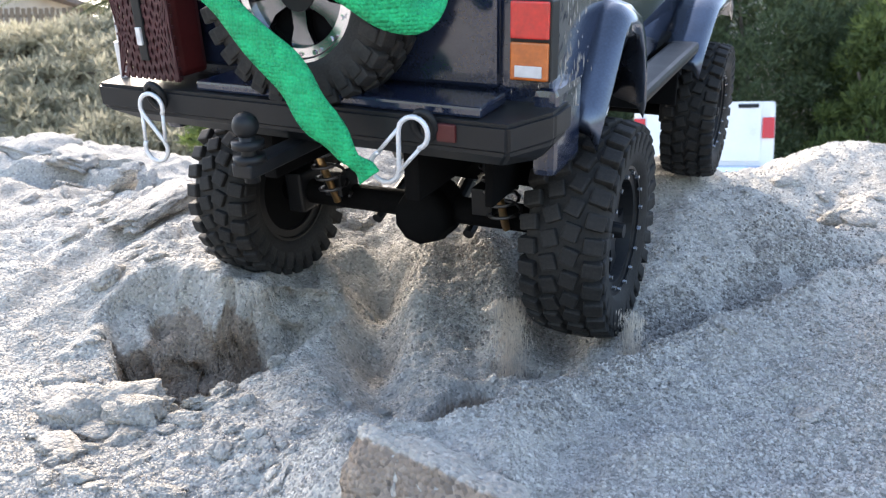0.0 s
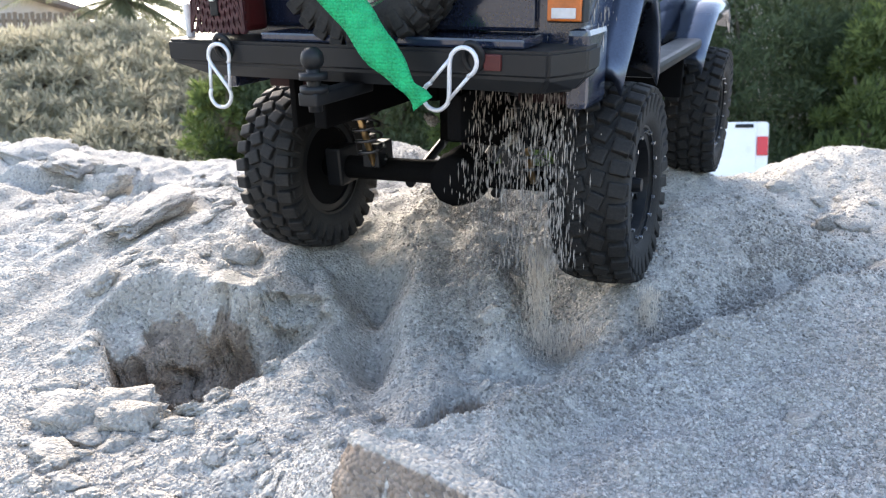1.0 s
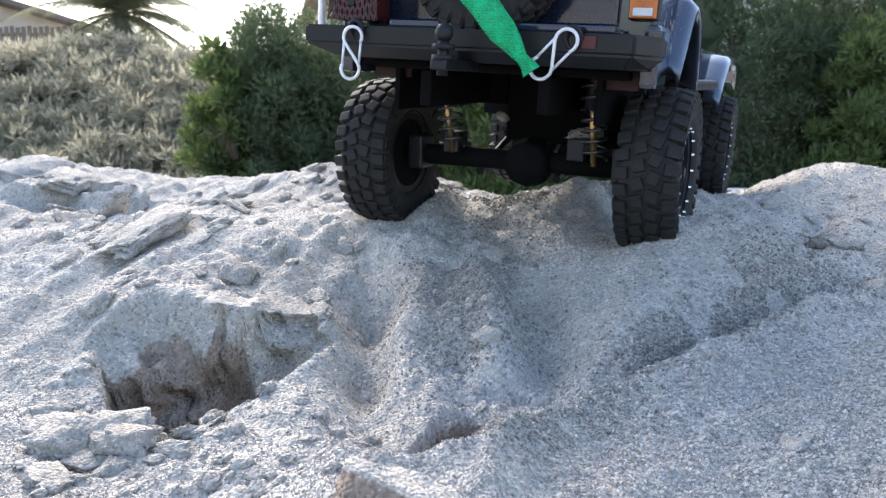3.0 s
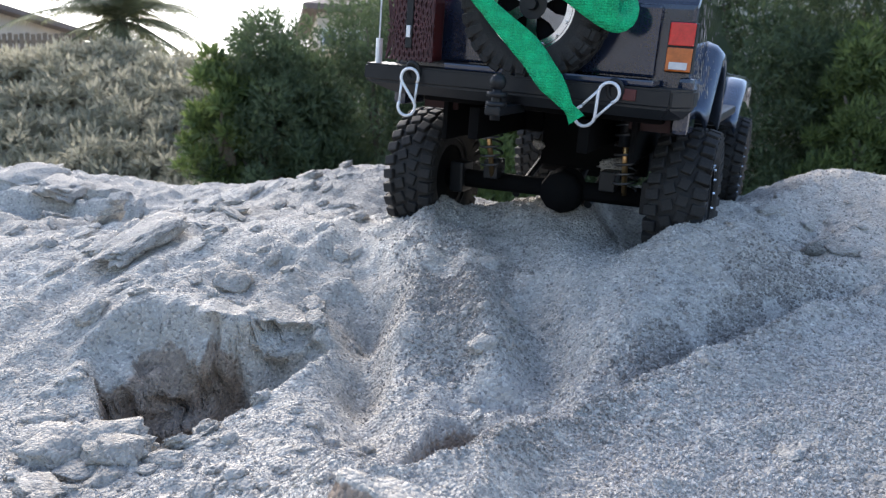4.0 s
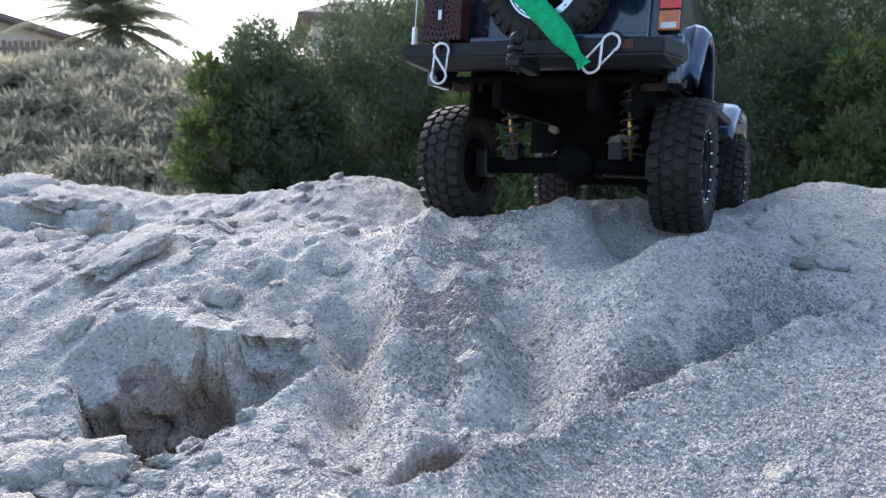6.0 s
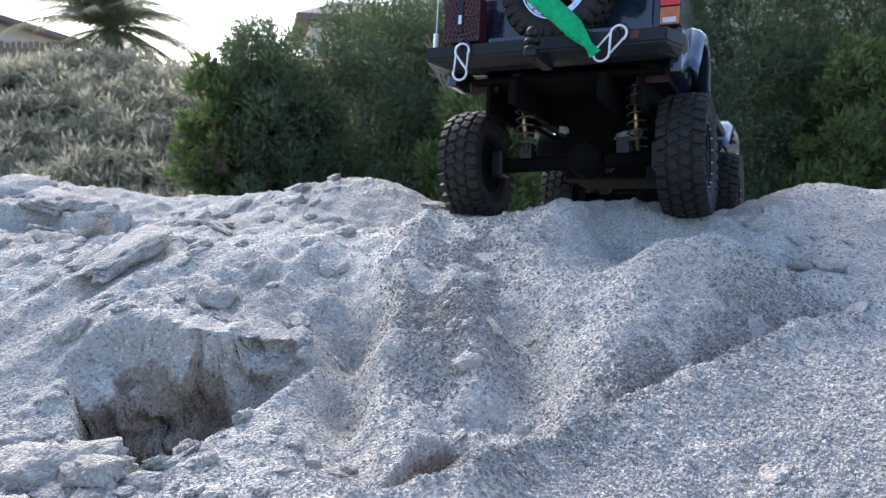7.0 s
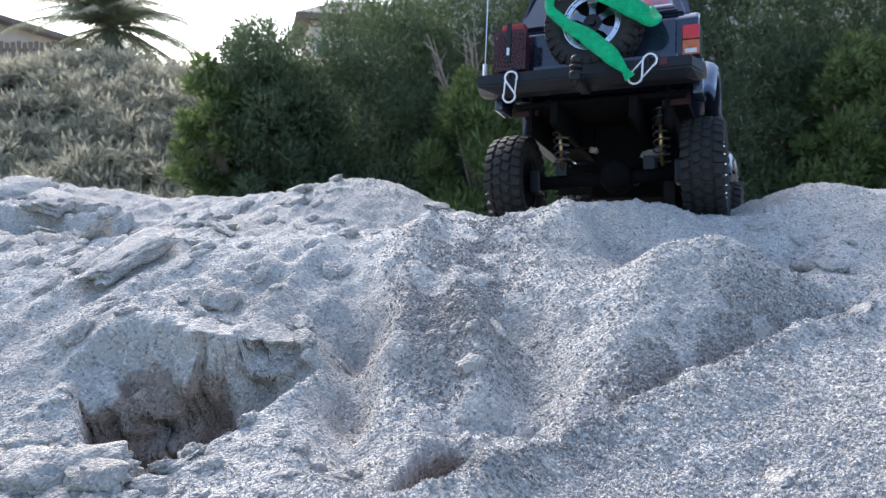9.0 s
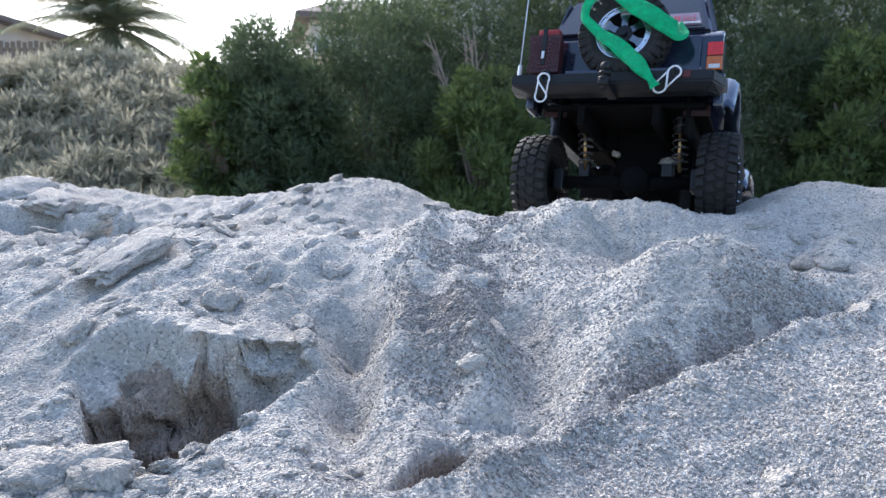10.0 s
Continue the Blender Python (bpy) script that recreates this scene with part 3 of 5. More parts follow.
def sand_mound():
    xs = np.concatenate([-0.62 - np.geomspace(0.004, 1.9, 70)[::-1], np.linspace(-0.62, 0.62, 520), 0.62 + np.geomspace(0.004, 1.9, 70)])
    ys = np.concatenate([0.15 - np.geomspace(0.004, 2.1, 70)[::-1], np.linspace(0.15, 0.55, 290), 0.55 + np.linspace(0.003, 0.55, 150), 1.1 + np.geomspace(0.005, 1.9, 70)])
    gx, gy = np.meshgrid(xs, ys)
    z = mound_height(gx, gy)
    # the lip of the bank leans out a little; its face is layered
    d, drop, depth, rise, shelf = bank_pit(gx, gy)
    deep = ease(depth / 0.03)
    edge = d - 0.024 * shelf
    lean = deep * np.exp(-((edge + 0.002) / 0.008) ** 2)
    face = deep * np.exp(-((edge - 0.006) / 0.012) ** 2)
    gy2 = gy - 0.009 * lean * (1 + 1.2 * fractal(gx, gy, 0.022, 3, 51)) + face * (0.014 * fractal(gx * 0.3, z, 0.008, 3, 57, 0.6) + 0.016 * fractal(gx, z, 0.007, 2, 59, 0.6) + 0.018 * fractal(gx, z, 0.022, 4, 58, 0.6))
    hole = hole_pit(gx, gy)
    verts = np.stack([gx, gy2, z], -1).reshape(-1, 3)
    ny, nx = gx.shape
    i = np.arange(ny * nx).reshape(ny, nx)
    faces = np.stack([i[:-1, :-1], i[:-1, 1:], i[1:, 1:], i[1:, :-1]], -1).reshape(-1, 4)
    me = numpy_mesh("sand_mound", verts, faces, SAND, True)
    # freshly broken faces and churned ground are damp; the bank's hollow is also darkened as shade
    wet_shade = np.maximum(ease((edge + 0.001) / 0.003), 0.8 * ease((d - 0.002) / 0.005) * (0.85 + 0.6 * fractal(gx, gy, 0.02, 3, 61))) * deep * (1 - 0.85 * ease((gx + 0.136) / 0.016)) * ease(rise / 0.5) * ease((drop - 0.34 + 0.33 * np.exp(-((gx + 0.152) / 0.021) ** 2)) / 0.2) * (1 - 0.6 * ease((d - 0.045) / 0.03))
    # the hole's shade, painted in the same brown by depth
    wet_shade = np.maximum(wet_shade, ease((hole - 0.02) / 0.2))
    # fresh dug sand, with the shade under the truck painted in
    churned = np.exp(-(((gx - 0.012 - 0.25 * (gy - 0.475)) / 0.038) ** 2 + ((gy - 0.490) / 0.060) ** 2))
    wet_shade = np.maximum(wet_shade, 0.50 * churned * (0.8 + 0.8 * fractal(gx, gy, 0.03, 3, 95)))
    me.attributes.new("damp_shade", "FLOAT", "POINT").data.foreach_set("value", np.ascontiguousarray(wet_shade, dtype=np.float32).ravel())
    ob = new("sand_mound", me)
    return tagged(ob, "pale grey coarse sand mound with ruts and crumbled ridges", "sand", kind="structure")


sand_mound()


def loose_grains(count, seed):
    """Single coarse grains strewn over the sand, as small uneven stones."""
    rng = np.random.default_rng(seed)
    y = 1 / rng.uniform(1 / 0.95, 1 / 0.19, count)
    x = rng.uniform(-1, 1, count) * (0.60 * y + 0.02)
    r = 0.00034 + 0.00065 * rng.random(count) ** 3 + 0.00010 * y
    r = r * (0.80 + 0.25 * ease((x + 0.02 + 0.25 * (y - 0.4)) / 0.12))
    coarse = (fractal(x, y, 0.10, 2, 23) > 0.02) & (rng.random(count) < 0.22)
    coarse = coarse | ((rng.random(count) < 0.30) & (x + 0.02 + 0.25 * (y - 0.4) > 0.06 * rng.random(count)))
    r = np.where(coarse, r * 1.4, r)
    z0 = mound_height(x, y)
    keep = (rng.random(count) < 0.60 + 0.40 * ease((x + 0.06 + 0.25 * (y - 0.4)) / 0.10)) & (np.abs(mound_height(x, y + 0.003) - z0) < 0.0048) & (np.abs(mound_height(x, y - 0.003) - z0) < 0.0048)
    bd, bdrop, bdepth, brise, bshelf = bank_pit(x, y)
    keep = keep & ~((bd > 0) & (bdepth > 0.012) & (brise > 0.3)) & (hole_pit(x, y) < 0.10)
    x, y, r, z0 = x[keep], y[keep], r[keep], z0[keep]
    count = len(x)
    c = np.stack([x, y, z0 + 0.25 * r], -1)
    q = rng.normal(size=(count, 3, 3))
    q, _ = np.linalg.qr(q)
    base = np.array([(1, 0, 0), (-1, 0, 0), (0, 1, 0), (0, -1, 0), (0, 0, 1), (0, 0, -1)], float)
    v = base[None] * rng.uniform(0.6, 1.25, (count, 6, 1))
    v = np.einsum("nij,nkj->nki", q, v) * r[:, None, None] + c[:, None]
    tri = np.array([(0, 2, 4), (2, 1, 4), (1, 3, 4), (3, 0, 4), (2, 0, 5), (1, 2, 5), (3, 1, 5), (0, 3, 5)])
    f = (tri[None] + 6 * np.arange(count)[:, None, None]).reshape(-1, 3)
    ob = new("loose_grains", numpy_mesh("loose_grains", v.reshape(-1, 3), f, GRAIN))
    tagged(ob, "loose coarse grains of pale grey sand", "sand grains", kind="stuff")


loose_grains(150000, 5)


def damp_grains(count, seed, ax, ay, bx, by, spread, size=1.0):
    """Darker coarse grains that gather in a strip of the slope."""
    rng = np.random.default_rng(seed)
    u = rng.random(count)
    x = ax + u * (bx - ax) + rng.normal(0, spread, count)
    y = ay + u * (by - ay) + rng.normal(0, spread * 1.3, count)
    keep = (fractal(x, y, 0.04, 3, 87) > -0.24) & (hole_pit(x, y) < 0.10)
    x, y = x[keep], y[keep]
    count = len(x)
    r = (0.0004 + 0.0010 * rng.random(count) ** 2) * size
    c = np.stack([x, y, mound_height(x, y) + 0.35 * r], -1)
    q, _ = np.linalg.qr(rng.normal(size=(count, 3, 3)))
    base = np.array([(1, 0, 0), (-1, 0, 0), (0, 1, 0), (0, -1, 0), (0, 0, 1), (0, 0, -1)], float)
    v = base[None] * rng.uniform(0.6, 1.25, (count, 6, 1))
    v = np.einsum("nij,nkj->nki", q, v) * r[:, None, None] + c[:, None]
    tri = np.array([(0, 2, 4), (2, 1, 4), (1, 3, 4), (3, 0, 4), (2, 0, 5), (1, 2, 5), (3, 1, 5), (0, 3, 5)])
    f = (tri[None] + 6 * np.arange(count)[:, None, None]).reshape(-1, 3)
    ob = new("damp_grains", numpy_mesh("damp_grains", v.reshape(-1, 3), f, DARKGRAIN))
    tagged(ob, "darker damp grains strewn down the slope", "sand grains", kind="stuff")


damp_grains(7000, 8, -0.006, 0.425, 0.018, 0.525, 0.022)
damp_grains(4500, 19, 0.006, 0.530, 0.030, 0.650, 0.026)
damp_grains(3500, 15, 0.070, 0.352, 0.125, 0.400, 0.010, 1.15)
damp_grains(5000, 16, 0.125, 0.400, 0.250, 0.495, 0.013, 1.1)
damp_grains(3500, 17, 0.105, 0.410, 0.200, 0.470, 0.016, 0.9)
damp_grains(2500, 18, 0.010, 0.262, 0.075, 0.325, 0.009, 0.8)


def clod_mesh(seed, flat, detail=2, material=None):
    rng = np.random.default_rng(seed)
    bm = bmesh.new()
    pts = rng.normal(size=(26, 3))
    pts /= np.linalg.norm(pts, axis=1)[:, None]
    pts = np.sign(pts) * np.abs(pts) ** 0.8
    for p in pts:
        bm.verts.new(p)
    bmesh.ops.convex_hull(bm, input=list(bm.verts))
    for v in [v for v in bm.verts if not v.link_faces]:
        bm.verts.remove(v)
    bmesh.ops.triangulate(bm, faces=list(bm.faces))
    bmesh.ops.subdivide_edges(bm, edges=list(bm.edges), cuts=3, use_grid_fill=True, smooth=0.1)
    off = Vector((seed * 3.1, seed * 1.7, 0))
    for v in bm.verts:
        layer = 0.05 * math.sin(v.co.z * 14 + 2 * v.co.x)
        k = 0.25 * noise.noise(v.co * 1.9 + off) + 0.20 * noise.noise(v.co * 4.5 + off) + 0.12 * noise.noise(v.co * 11 + off) + layer
        v.co += v.co.normalized() * k
        v.co.z *= flat
    return mesh_of("sand_clod", bm, material or CRUST, True)


CLODS = [clod_mesh(k, f) for k, f in enumerate((0.35, 0.5, 0.3, 0.6, 0.45, 0.7))]


def clod_pose(x, y, size, rz, stretch, sink, tilt=(0, 0)):
    """How a lump of that size lies on the slope at a place of the plan."""
    n = np.array([float(mound_height(x + dx, y + dy)) for dx, dy in ((0.006, 0), (-0.006, 0), (0, 0.006), (0, -0.006))])
    slope = Vector((-(n[0] - n[1]) / 0.012, -(n[2] - n[3]) / 0.012, 1)).normalized()
    q = slope.to_track_quat("Z", "Y").to_matrix().to_4x4()
    z = float(mound_height(x, y)) + size * 0.25 * (0.55 - 2 * sink)
    return Matrix.Translation((x, y, z)) @ q @ pose(0, 0, 0, tilt[0], tilt[1], rz) @ Matrix.Diagonal((size * stretch / 2, size / 2, size / 2, 1))


def clod(x, y, size, rz=0.0, stretch=1.0, kind=0, sink=0.35, tilt=(0, 0), label="pale crumbly lump of crusted sand on the slope"):
    ob = new("sand_clod", CLODS[kind])
    ob.matrix_basis = clod_pose(x, y, size, rz, stretch, sink, tilt)
    return tagged(ob, label, "sand clod", "sand clods")


SLAB = "long slab of layered crusted sand on the slope"
clod(-0.228, 0.560, 0.040, 72, 2.3, 0, 0.1, (0, 0), SLAB)
clod(-0.205, 0.620, 0.026, 60, 1.6, 2, 0.2, (0, 0), SLAB)
clod(-0.430, 0.850, 0.060, 10, 1.4, 0, 0.1, (0, -4), SLAB)
clod(-0.480, 0.870, 0.060, 25, 1.6, 2, 0.1, (0, 0), SLAB)
clod(-0.380, 0.840, 0.045, -10, 1.3, 4, 0.2, (0, 0), SLAB)
clod(-0.318, 0.690, 0.030, 70, 2.2, 0, 0.2, (0, 0), SLAB)
clod(-0.262, 0.565, 0.016, 65, 2.6, 2, 0.2, (0, 0), SLAB)
clod(-0.146, 0.500, 0.021, 20, 1.35, 1, 0.1, (0, 0), "flat rounded pale stone of hard sand")
clod(-0.145, 0.760, 0.030, 30, 1.3, 3)
clod(-0.152, 0.810, 0.022, 10, 1.5, 1)
clod(-0.115, 0.815, 0.018, 40, 1.6, 4)
clod(-0.128, 0.690, 0.018, 50, 1.8, 2)
clod(-0.006, 0.785, 0.020, 5, 2.2, 2)
clod(0.078, 0.735, 0.022, 12, 2.3, 2)
clod(0.023, 0.520, 0.014, 10, 1.5, 1)
clod(0.033, 0.468, 0.024, 15, 1.7, 4, 0.45)
clod(0.016, 0.420, 0.013, 30, 1.4, 3)
clod(0.262, 0.470, 0.016, 20, 1.8, 2, 0.5)
clod(0.245, 0.535, 0.012, 0, 1.4, 5)
clod(-0.164, 0.342, 0.034, 15, 1.45, 4, 0.0, (0, 0), "big flat clod of crusted sand at the foot of the bank")
clod(-0.163, 0.326, 0.018, -20, 1.5, 1, 0.1)
clod(-0.152, 0.316, 0.016, -40, 1.2, 3)
clod(-0.128, 0.345, 0.011, 25, 1.7, 1)
clod(-0.118, 0.352, 0.010, 5, 1.9, 2)
clod(-0.100, 0.385, 0.012, 30, 1.6, 3)
clod(-0.112, 0.372, 0.014, 60, 1.3, 5)
clod(-0.178, 0.338, 0.030, 20, 1.3, 3, 0.1, (0, 0), "big flat clod of crusted sand at the foot of the bank")
clod(-0.152, 0.332, 0.026, -15, 1.5, 5, 0.1, (0, 0), "big flat clod of crusted sand at the foot of the bank")
clod(-0.197, 0.352, 0.020, 40, 1.3, 1, 0.15)
clod(-0.203, 0.366, 0.014, 0, 1.5, 3, 0.2)
clod(-0.131, 0.330, 0.014, 10, 1.6, 4, 0.1)
clod(-0.124, 0.342, 0.010, 70, 1.3, 0, 0.1)
clod(-0.120, 0.357, 0.016, 30, 1.5, 5, 0.15)
clod(-0.108, 0.381, 0.012, 45, 1.4, 1, 0.15)
clod(-0.090, 0.300, 0.008, 45, 1.4, 3, 0.15)
clod(-0.172, 0.302, 0.018, 15, 1.6, 1, 0.2)
clod(0.299, 0.628, 0.026, 20, 1.4, 5, 0.2)
clod(0.284, 0.640, 0.016, 60, 1.2, 3, 0.2)
clod(0.310, 0.612, 0.018, -20, 1.5, 1, 0.2)
clod(0.275, 0.610, 0.012, 0, 1.3, 4, 0.2)
clod(0.262, 0.485, 0.020, 8, 1.7, 0, 0.45)
clod(0.285, 0.700, 0.022, 40, 1.5, 4, 0.3)
clod(0.315, 0.735, 0.018, 65, 1.6, 1, 0.3)


for k in range(26):
    rr = random.Random(900 + k)
    u = rr.random()
    clod(0.262 + 0.09 * u + rr.gauss(0, 0.010), 0.590 + 0.12 * u + rr.gauss(0, 0.012), rr.uniform(0.005, 0.013), rr.uniform(0, 180), rr.uniform(1.0, 1.7), k % 6, 0.3, (0, 0), "crumbly lump of sand on the rough shoulder")


def near_rock():
    """The broken end of the near bank: pale gritty top, brown face where it split."""
    bm = bmesh.new()
    for p in [(0.0, 0.0, 0.0), (0.003, 0.004, 0.0), (0.016, 0.008, -0.003), (0.041, -0.027, -0.0075), (0.056, -0.037, -0.012), (0.050, -0.012, -0.012), (-0.004, -0.002, -0.012), (-0.007, -0.006, -0.032), (0.014, -0.022, -0.034), (0.040, -0.042, -0.034), (0.060, -0.045, -0.034), (0.052, 0.002, -0.034), (0.006, 0.010, -0.030)]:
        bm.verts.new(p)
    bmesh.ops.convex_hull(bm, input=list(bm.verts))
    for v in [v for v in bm.verts if not v.link_faces]:
        bm.verts.remove(v)
    bmesh.ops.triangulate(bm, faces=list(bm.faces))
    bmesh.ops.subdivide_edges(bm, edges=list(bm.edges), cuts=9, use_grid_fill=True)
    bm.normal_update()
    for v in bm.verts:
        v.co += v.normal * (0.0022 * noise.noise(v.co * 120) + 0.0013 * noise.noise(v.co * 330) + 0.0007 * noise.noise(v.co * 900))
    bm.normal_update()
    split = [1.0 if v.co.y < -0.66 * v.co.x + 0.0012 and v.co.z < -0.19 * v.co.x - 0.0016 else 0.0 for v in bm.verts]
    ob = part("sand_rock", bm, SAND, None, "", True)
    ob.data.attributes.new("damp_shade", "FLOAT", "POINT").data.foreach_set("value", split)
    ob.matrix_basis = pose(-0.0375, 0.2265, 0.8225)
    tagged(ob, "broken end of a sand bank, pale top and brown split face", "sand clod")


near_rock()


def crumbs(count, seed):
    rng = np.random.default_rng(seed)
    k = 0
    while k < count:
        y = 1 / rng.uniform(1 / 0.8, 1 / 0.26)
        x = rng.uniform(-1, 1) * 0.58 * y
        left = x < -0.08 and y > 0.42
        if not left and float(fractal(np.array(x), np.array(y), 0.11, 2, 23)) < 0.0:
            continue
        clod(x, y, 0.004 + 0.009 * rng.random() ** 2 + (0.004 if left else 0), rng.uniform(40, 90) if left else rng.uniform(0, 180), rng.uniform(1.0, 2.4 if left else 1.5), int(rng.integers(6)), 0.3, (0, 0), "small crumb of crusted sand")
        k += 1


crumbs(105, 9)


def foot_crumbs(count, seed):
    """Crumbs that rolled to the foot of the broken bank and lie before it, too many to count."""
    rng = random.Random(seed)
    shapes = []
    for me in CLODS:
        co = np.empty(3 * len(me.vertices))
        me.vertices.foreach_get("co", co)
        shapes.append((co.reshape(-1, 3), np.array([tuple(f.vertices) for f in me.polygons if len(f.vertices) == 3])))
    verts, faces, at = [], [], 0
    for k in range(count):
        y = rng.uniform(0.262, 0.375)
        x = -0.045 - 0.165 * rng.random() ** 0.8 * y / 0.36
        m = np.array(clod_pose(x, y, 0.0025 + 0.0065 * rng.random() ** 2, rng.uniform(0, 180), rng.uniform(1.0, 1.6), 0.2))
        co, tri = shapes[k % 6]
        verts.append(co @ m[:3, :3].T + m[:3, 3])
        faces.append(tri + at)
        at += len(co)
    ob = new("sand_crumbs", numpy_mesh("sand_crumbs", np.concatenate(verts), np.concatenate(faces), CRUST, True))
    tagged(ob, "small crumbs of crusted sand strewn before the bank", "sand crumbs", kind="stuff")


foot_crumbs(150, 33)


def slope_lumps(count, seed):
    """Angular lumps of crust on the old slope, and pebbles in the churned middle."""
    rng = np.random.default_rng(seed)
    for k in range(count):
        if k % 3 == 2:
            x, y = rng.normal(0.012, 0.022), rng.normal(0.445, 0.028)
            clod(x, y, rng.uniform(0.003, 0.0065), rng.uniform(0, 180), rng.uniform(1, 1.5), int(rng.integers(6)), 0.15, (0, 0), "small pebble of hard sand")
        else:
            y = rng.uniform(0.46, 0.86)
            x = -rng.uniform(0.12, 0.55) * y
            clod(x, y, rng.uniform(0.006, 0.013) * (0.6 + y), rng.uniform(45, 85), rng.uniform(1.2, 2.6), int(rng.integers(6)), 0.2, (0, 0), "angular lump of layered sand crust")


slope_lumps(120, 14)


def ground_height(x, y):
    """Flat ground with a track that runs down behind the mound."""
    down = np.interp(y, [10.7, 11.5, 12.7, 14.1, 15.5, 19.9, 24.0], [0, -0.12, -0.36, -0.60, -0.80, -1.2, -1.3])
    side = ease((x + 1.0) / 2.5) * ease((14.0 - x) / 3.0)
    return down * side * ease((40.0 - y) / 12.0)


def ground():
    near_x, near_y = np.arange(-3.0, 16.01, 0.5), np.arange(6.0, 44.01, 0.5)
    xs = np.concatenate([np.linspace(-400, -4, 40), near_x, np.linspace(17, 400, 40)])
    ys = np.concatenate([np.linspace(-400, 5, 40), near_y, np.linspace(46, 400, 40)])
    gx, gy = np.meshgrid(xs, ys)
    verts = np.stack([gx, gy, ground_height(gx, gy)], -1).reshape(-1, 3)
    ny, nx = gx.shape
    i = np.arange(ny * nx).reshape(ny, nx)
    faces = np.stack([i[:-1, :-1], i[:-1, 1:], i[1:, 1:], i[1:, :-1]], -1).reshape(-1, 4)
    ob = new("ground", numpy_mesh("ground", verts, faces, GROUND, True))
    return tagged(ob, "dry sandy ground around the mound", "ground", kind="structure")


ground()


# ---- truck ----
R_TYRE, W_TYRE, TRACK, BASE = 0.0560, 0.0385, 0.205, 0.31
HUB_Z = 0.059


def tyre_mesh():
    h, r = W_TYRE / 2, R_TYRE - 0.0032
    prof = [(-h * 0.72, 0.030), (-h * 0.98, 0.036), (-h, 0.044), (-h * 0.95, r - 0.0060), (-h * 0.80, r - 0.0018), (-h * 0.5, r), (0, r + 0.0010), (h * 0.5, r), (h * 0.80, r - 0.0018), (h * 0.95, r - 0.0060), (h, 0.044), (h * 0.98, 0.036), (h * 0.72, 0.030)]
    bm = revolve(prof, 48)
    return mesh_of("tyre", bm, RUBBER, True)


def lug_poses():
    """Where each tread lug sits on a tyre: its shape and place."""
    h, r, n = W_TYRE / 2, R_TYRE - 0.0032, 30
    rng = random.Random(4)
    out = []
    for k in range(n):
        for row, (x, off, lean, drop) in enumerate(((-0.0150, 0.0, -0.26, 0.0012), (-0.0046, 0.55, -0.05, 0.0), (0.0050, 0.2, 0.05, 0.0), (0.0152, 0.7, 0.26, 0.0012))):
            turn = rng.uniform(-0.08, 0.08) + (0.10, 0.32, -0.32, -0.10)[row]
            m = Matrix.Rotation(2 * math.pi * (k + off) / n, 4, "X") @ Matrix.Translation((x, 0, r - drop)) @ Matrix.Rotation(lean, 4, "Y") @ Matrix.Rotation(turn, 4, "Z")
            out.append((1 if row in (1, 2) else 0, m))
        for sd in (-1, 1):
            ang = 2 * math.pi * (k + (0.0 if sd < 0 else 0.7)) / n
            out.append((2, Matrix.Rotation(ang, 4, "X") @ Matrix.Translation((sd * h * 0.965, 0, r - 0.0085)) @ Matrix.Rotation(sd * 0.16, 4, "Y")))
    return out


def rim_mesh(material):
    h = W_TYRE / 2
    bm = revolve([(-h * 0.8, 0.0315), (-h * 0.8, 0.027), (h * 0.3, 0.025), (h * 0.75, 0.0265), (h * 0.75, 0.0315), (h * 0.85, 0.0315), (h * 0.85, 0.033), (-h * 0.85, 0.033)], 40)
    return mesh_of("rim", bm, material, False)


def spoke_mesh(material):
    bm = bmesh.new()
    out = [(-0.0040, 0.006), (0.0040, 0.006), (0.0038, 0.018), (0.0070, 0.0264), (-0.0070, 0.0264), (-0.0038, 0.018)]
    a = [bm.verts.new((0.0105 - 0.05 * (z - 0.006), y, z)) for y, z in out]
    b = [bm.verts.new((0.0040, y, z)) for y, z in out]
    bm.faces.new(a)
    bm.faces.new(list(reversed(b)))
    for i in range(6):
        bm.faces.new((a[i], b[i], b[(i + 1) % 6], a[(i + 1) % 6]))
    return mesh_of("spoke", bm, material)


def hub_mesh(material):
    return mesh_of("hub", add_tube(tube((0.002, 0, 0), (0.0108, 0, 0), 0.0112, 0.0105, 24), (0.0105, 0, 0), (0.0165, 0, 0), 0.0045, 0.0036, 12), material)


def back_disc():
    # disc added to keep sky light from showing through the rim
    return mesh_of("rim_blocker", tube((-0.004, 0, 0), (0.001, 0, 0), 0.0262, n=32), MATTE)


def bolt_ring(material):
    bm = bmesh.new()
    for k in range(16):
        c, s = math.cos(2 * math.pi * k / 16), math.sin(2 * math.pi * k / 16)
        add_tube(bm, (W_TYRE * 0.43, 0.0295 * c, 0.0295 * s), (W_TYRE * 0.43 + 0.0018, 0.0295 * c, 0.0295 * s), 0.0013, 0.0011, 6)
    return mesh_of("bolts", bm, material)


TYRE, RIM_DARK, RIM_SILVER = tyre_mesh(), rim_mesh(PLASTIC), rim_mesh(CHROME)
BOLTS = bolt_ring(CHROME)
DISC = back_disc()
SPOKE_DARK, SPOKE_SILVER, HUB_DARK, HUB_SILVER = spoke_mesh(PLASTIC), spoke_mesh(DARKCHROME), hub_mesh(PLASTIC), hub_mesh(PLASTIC)
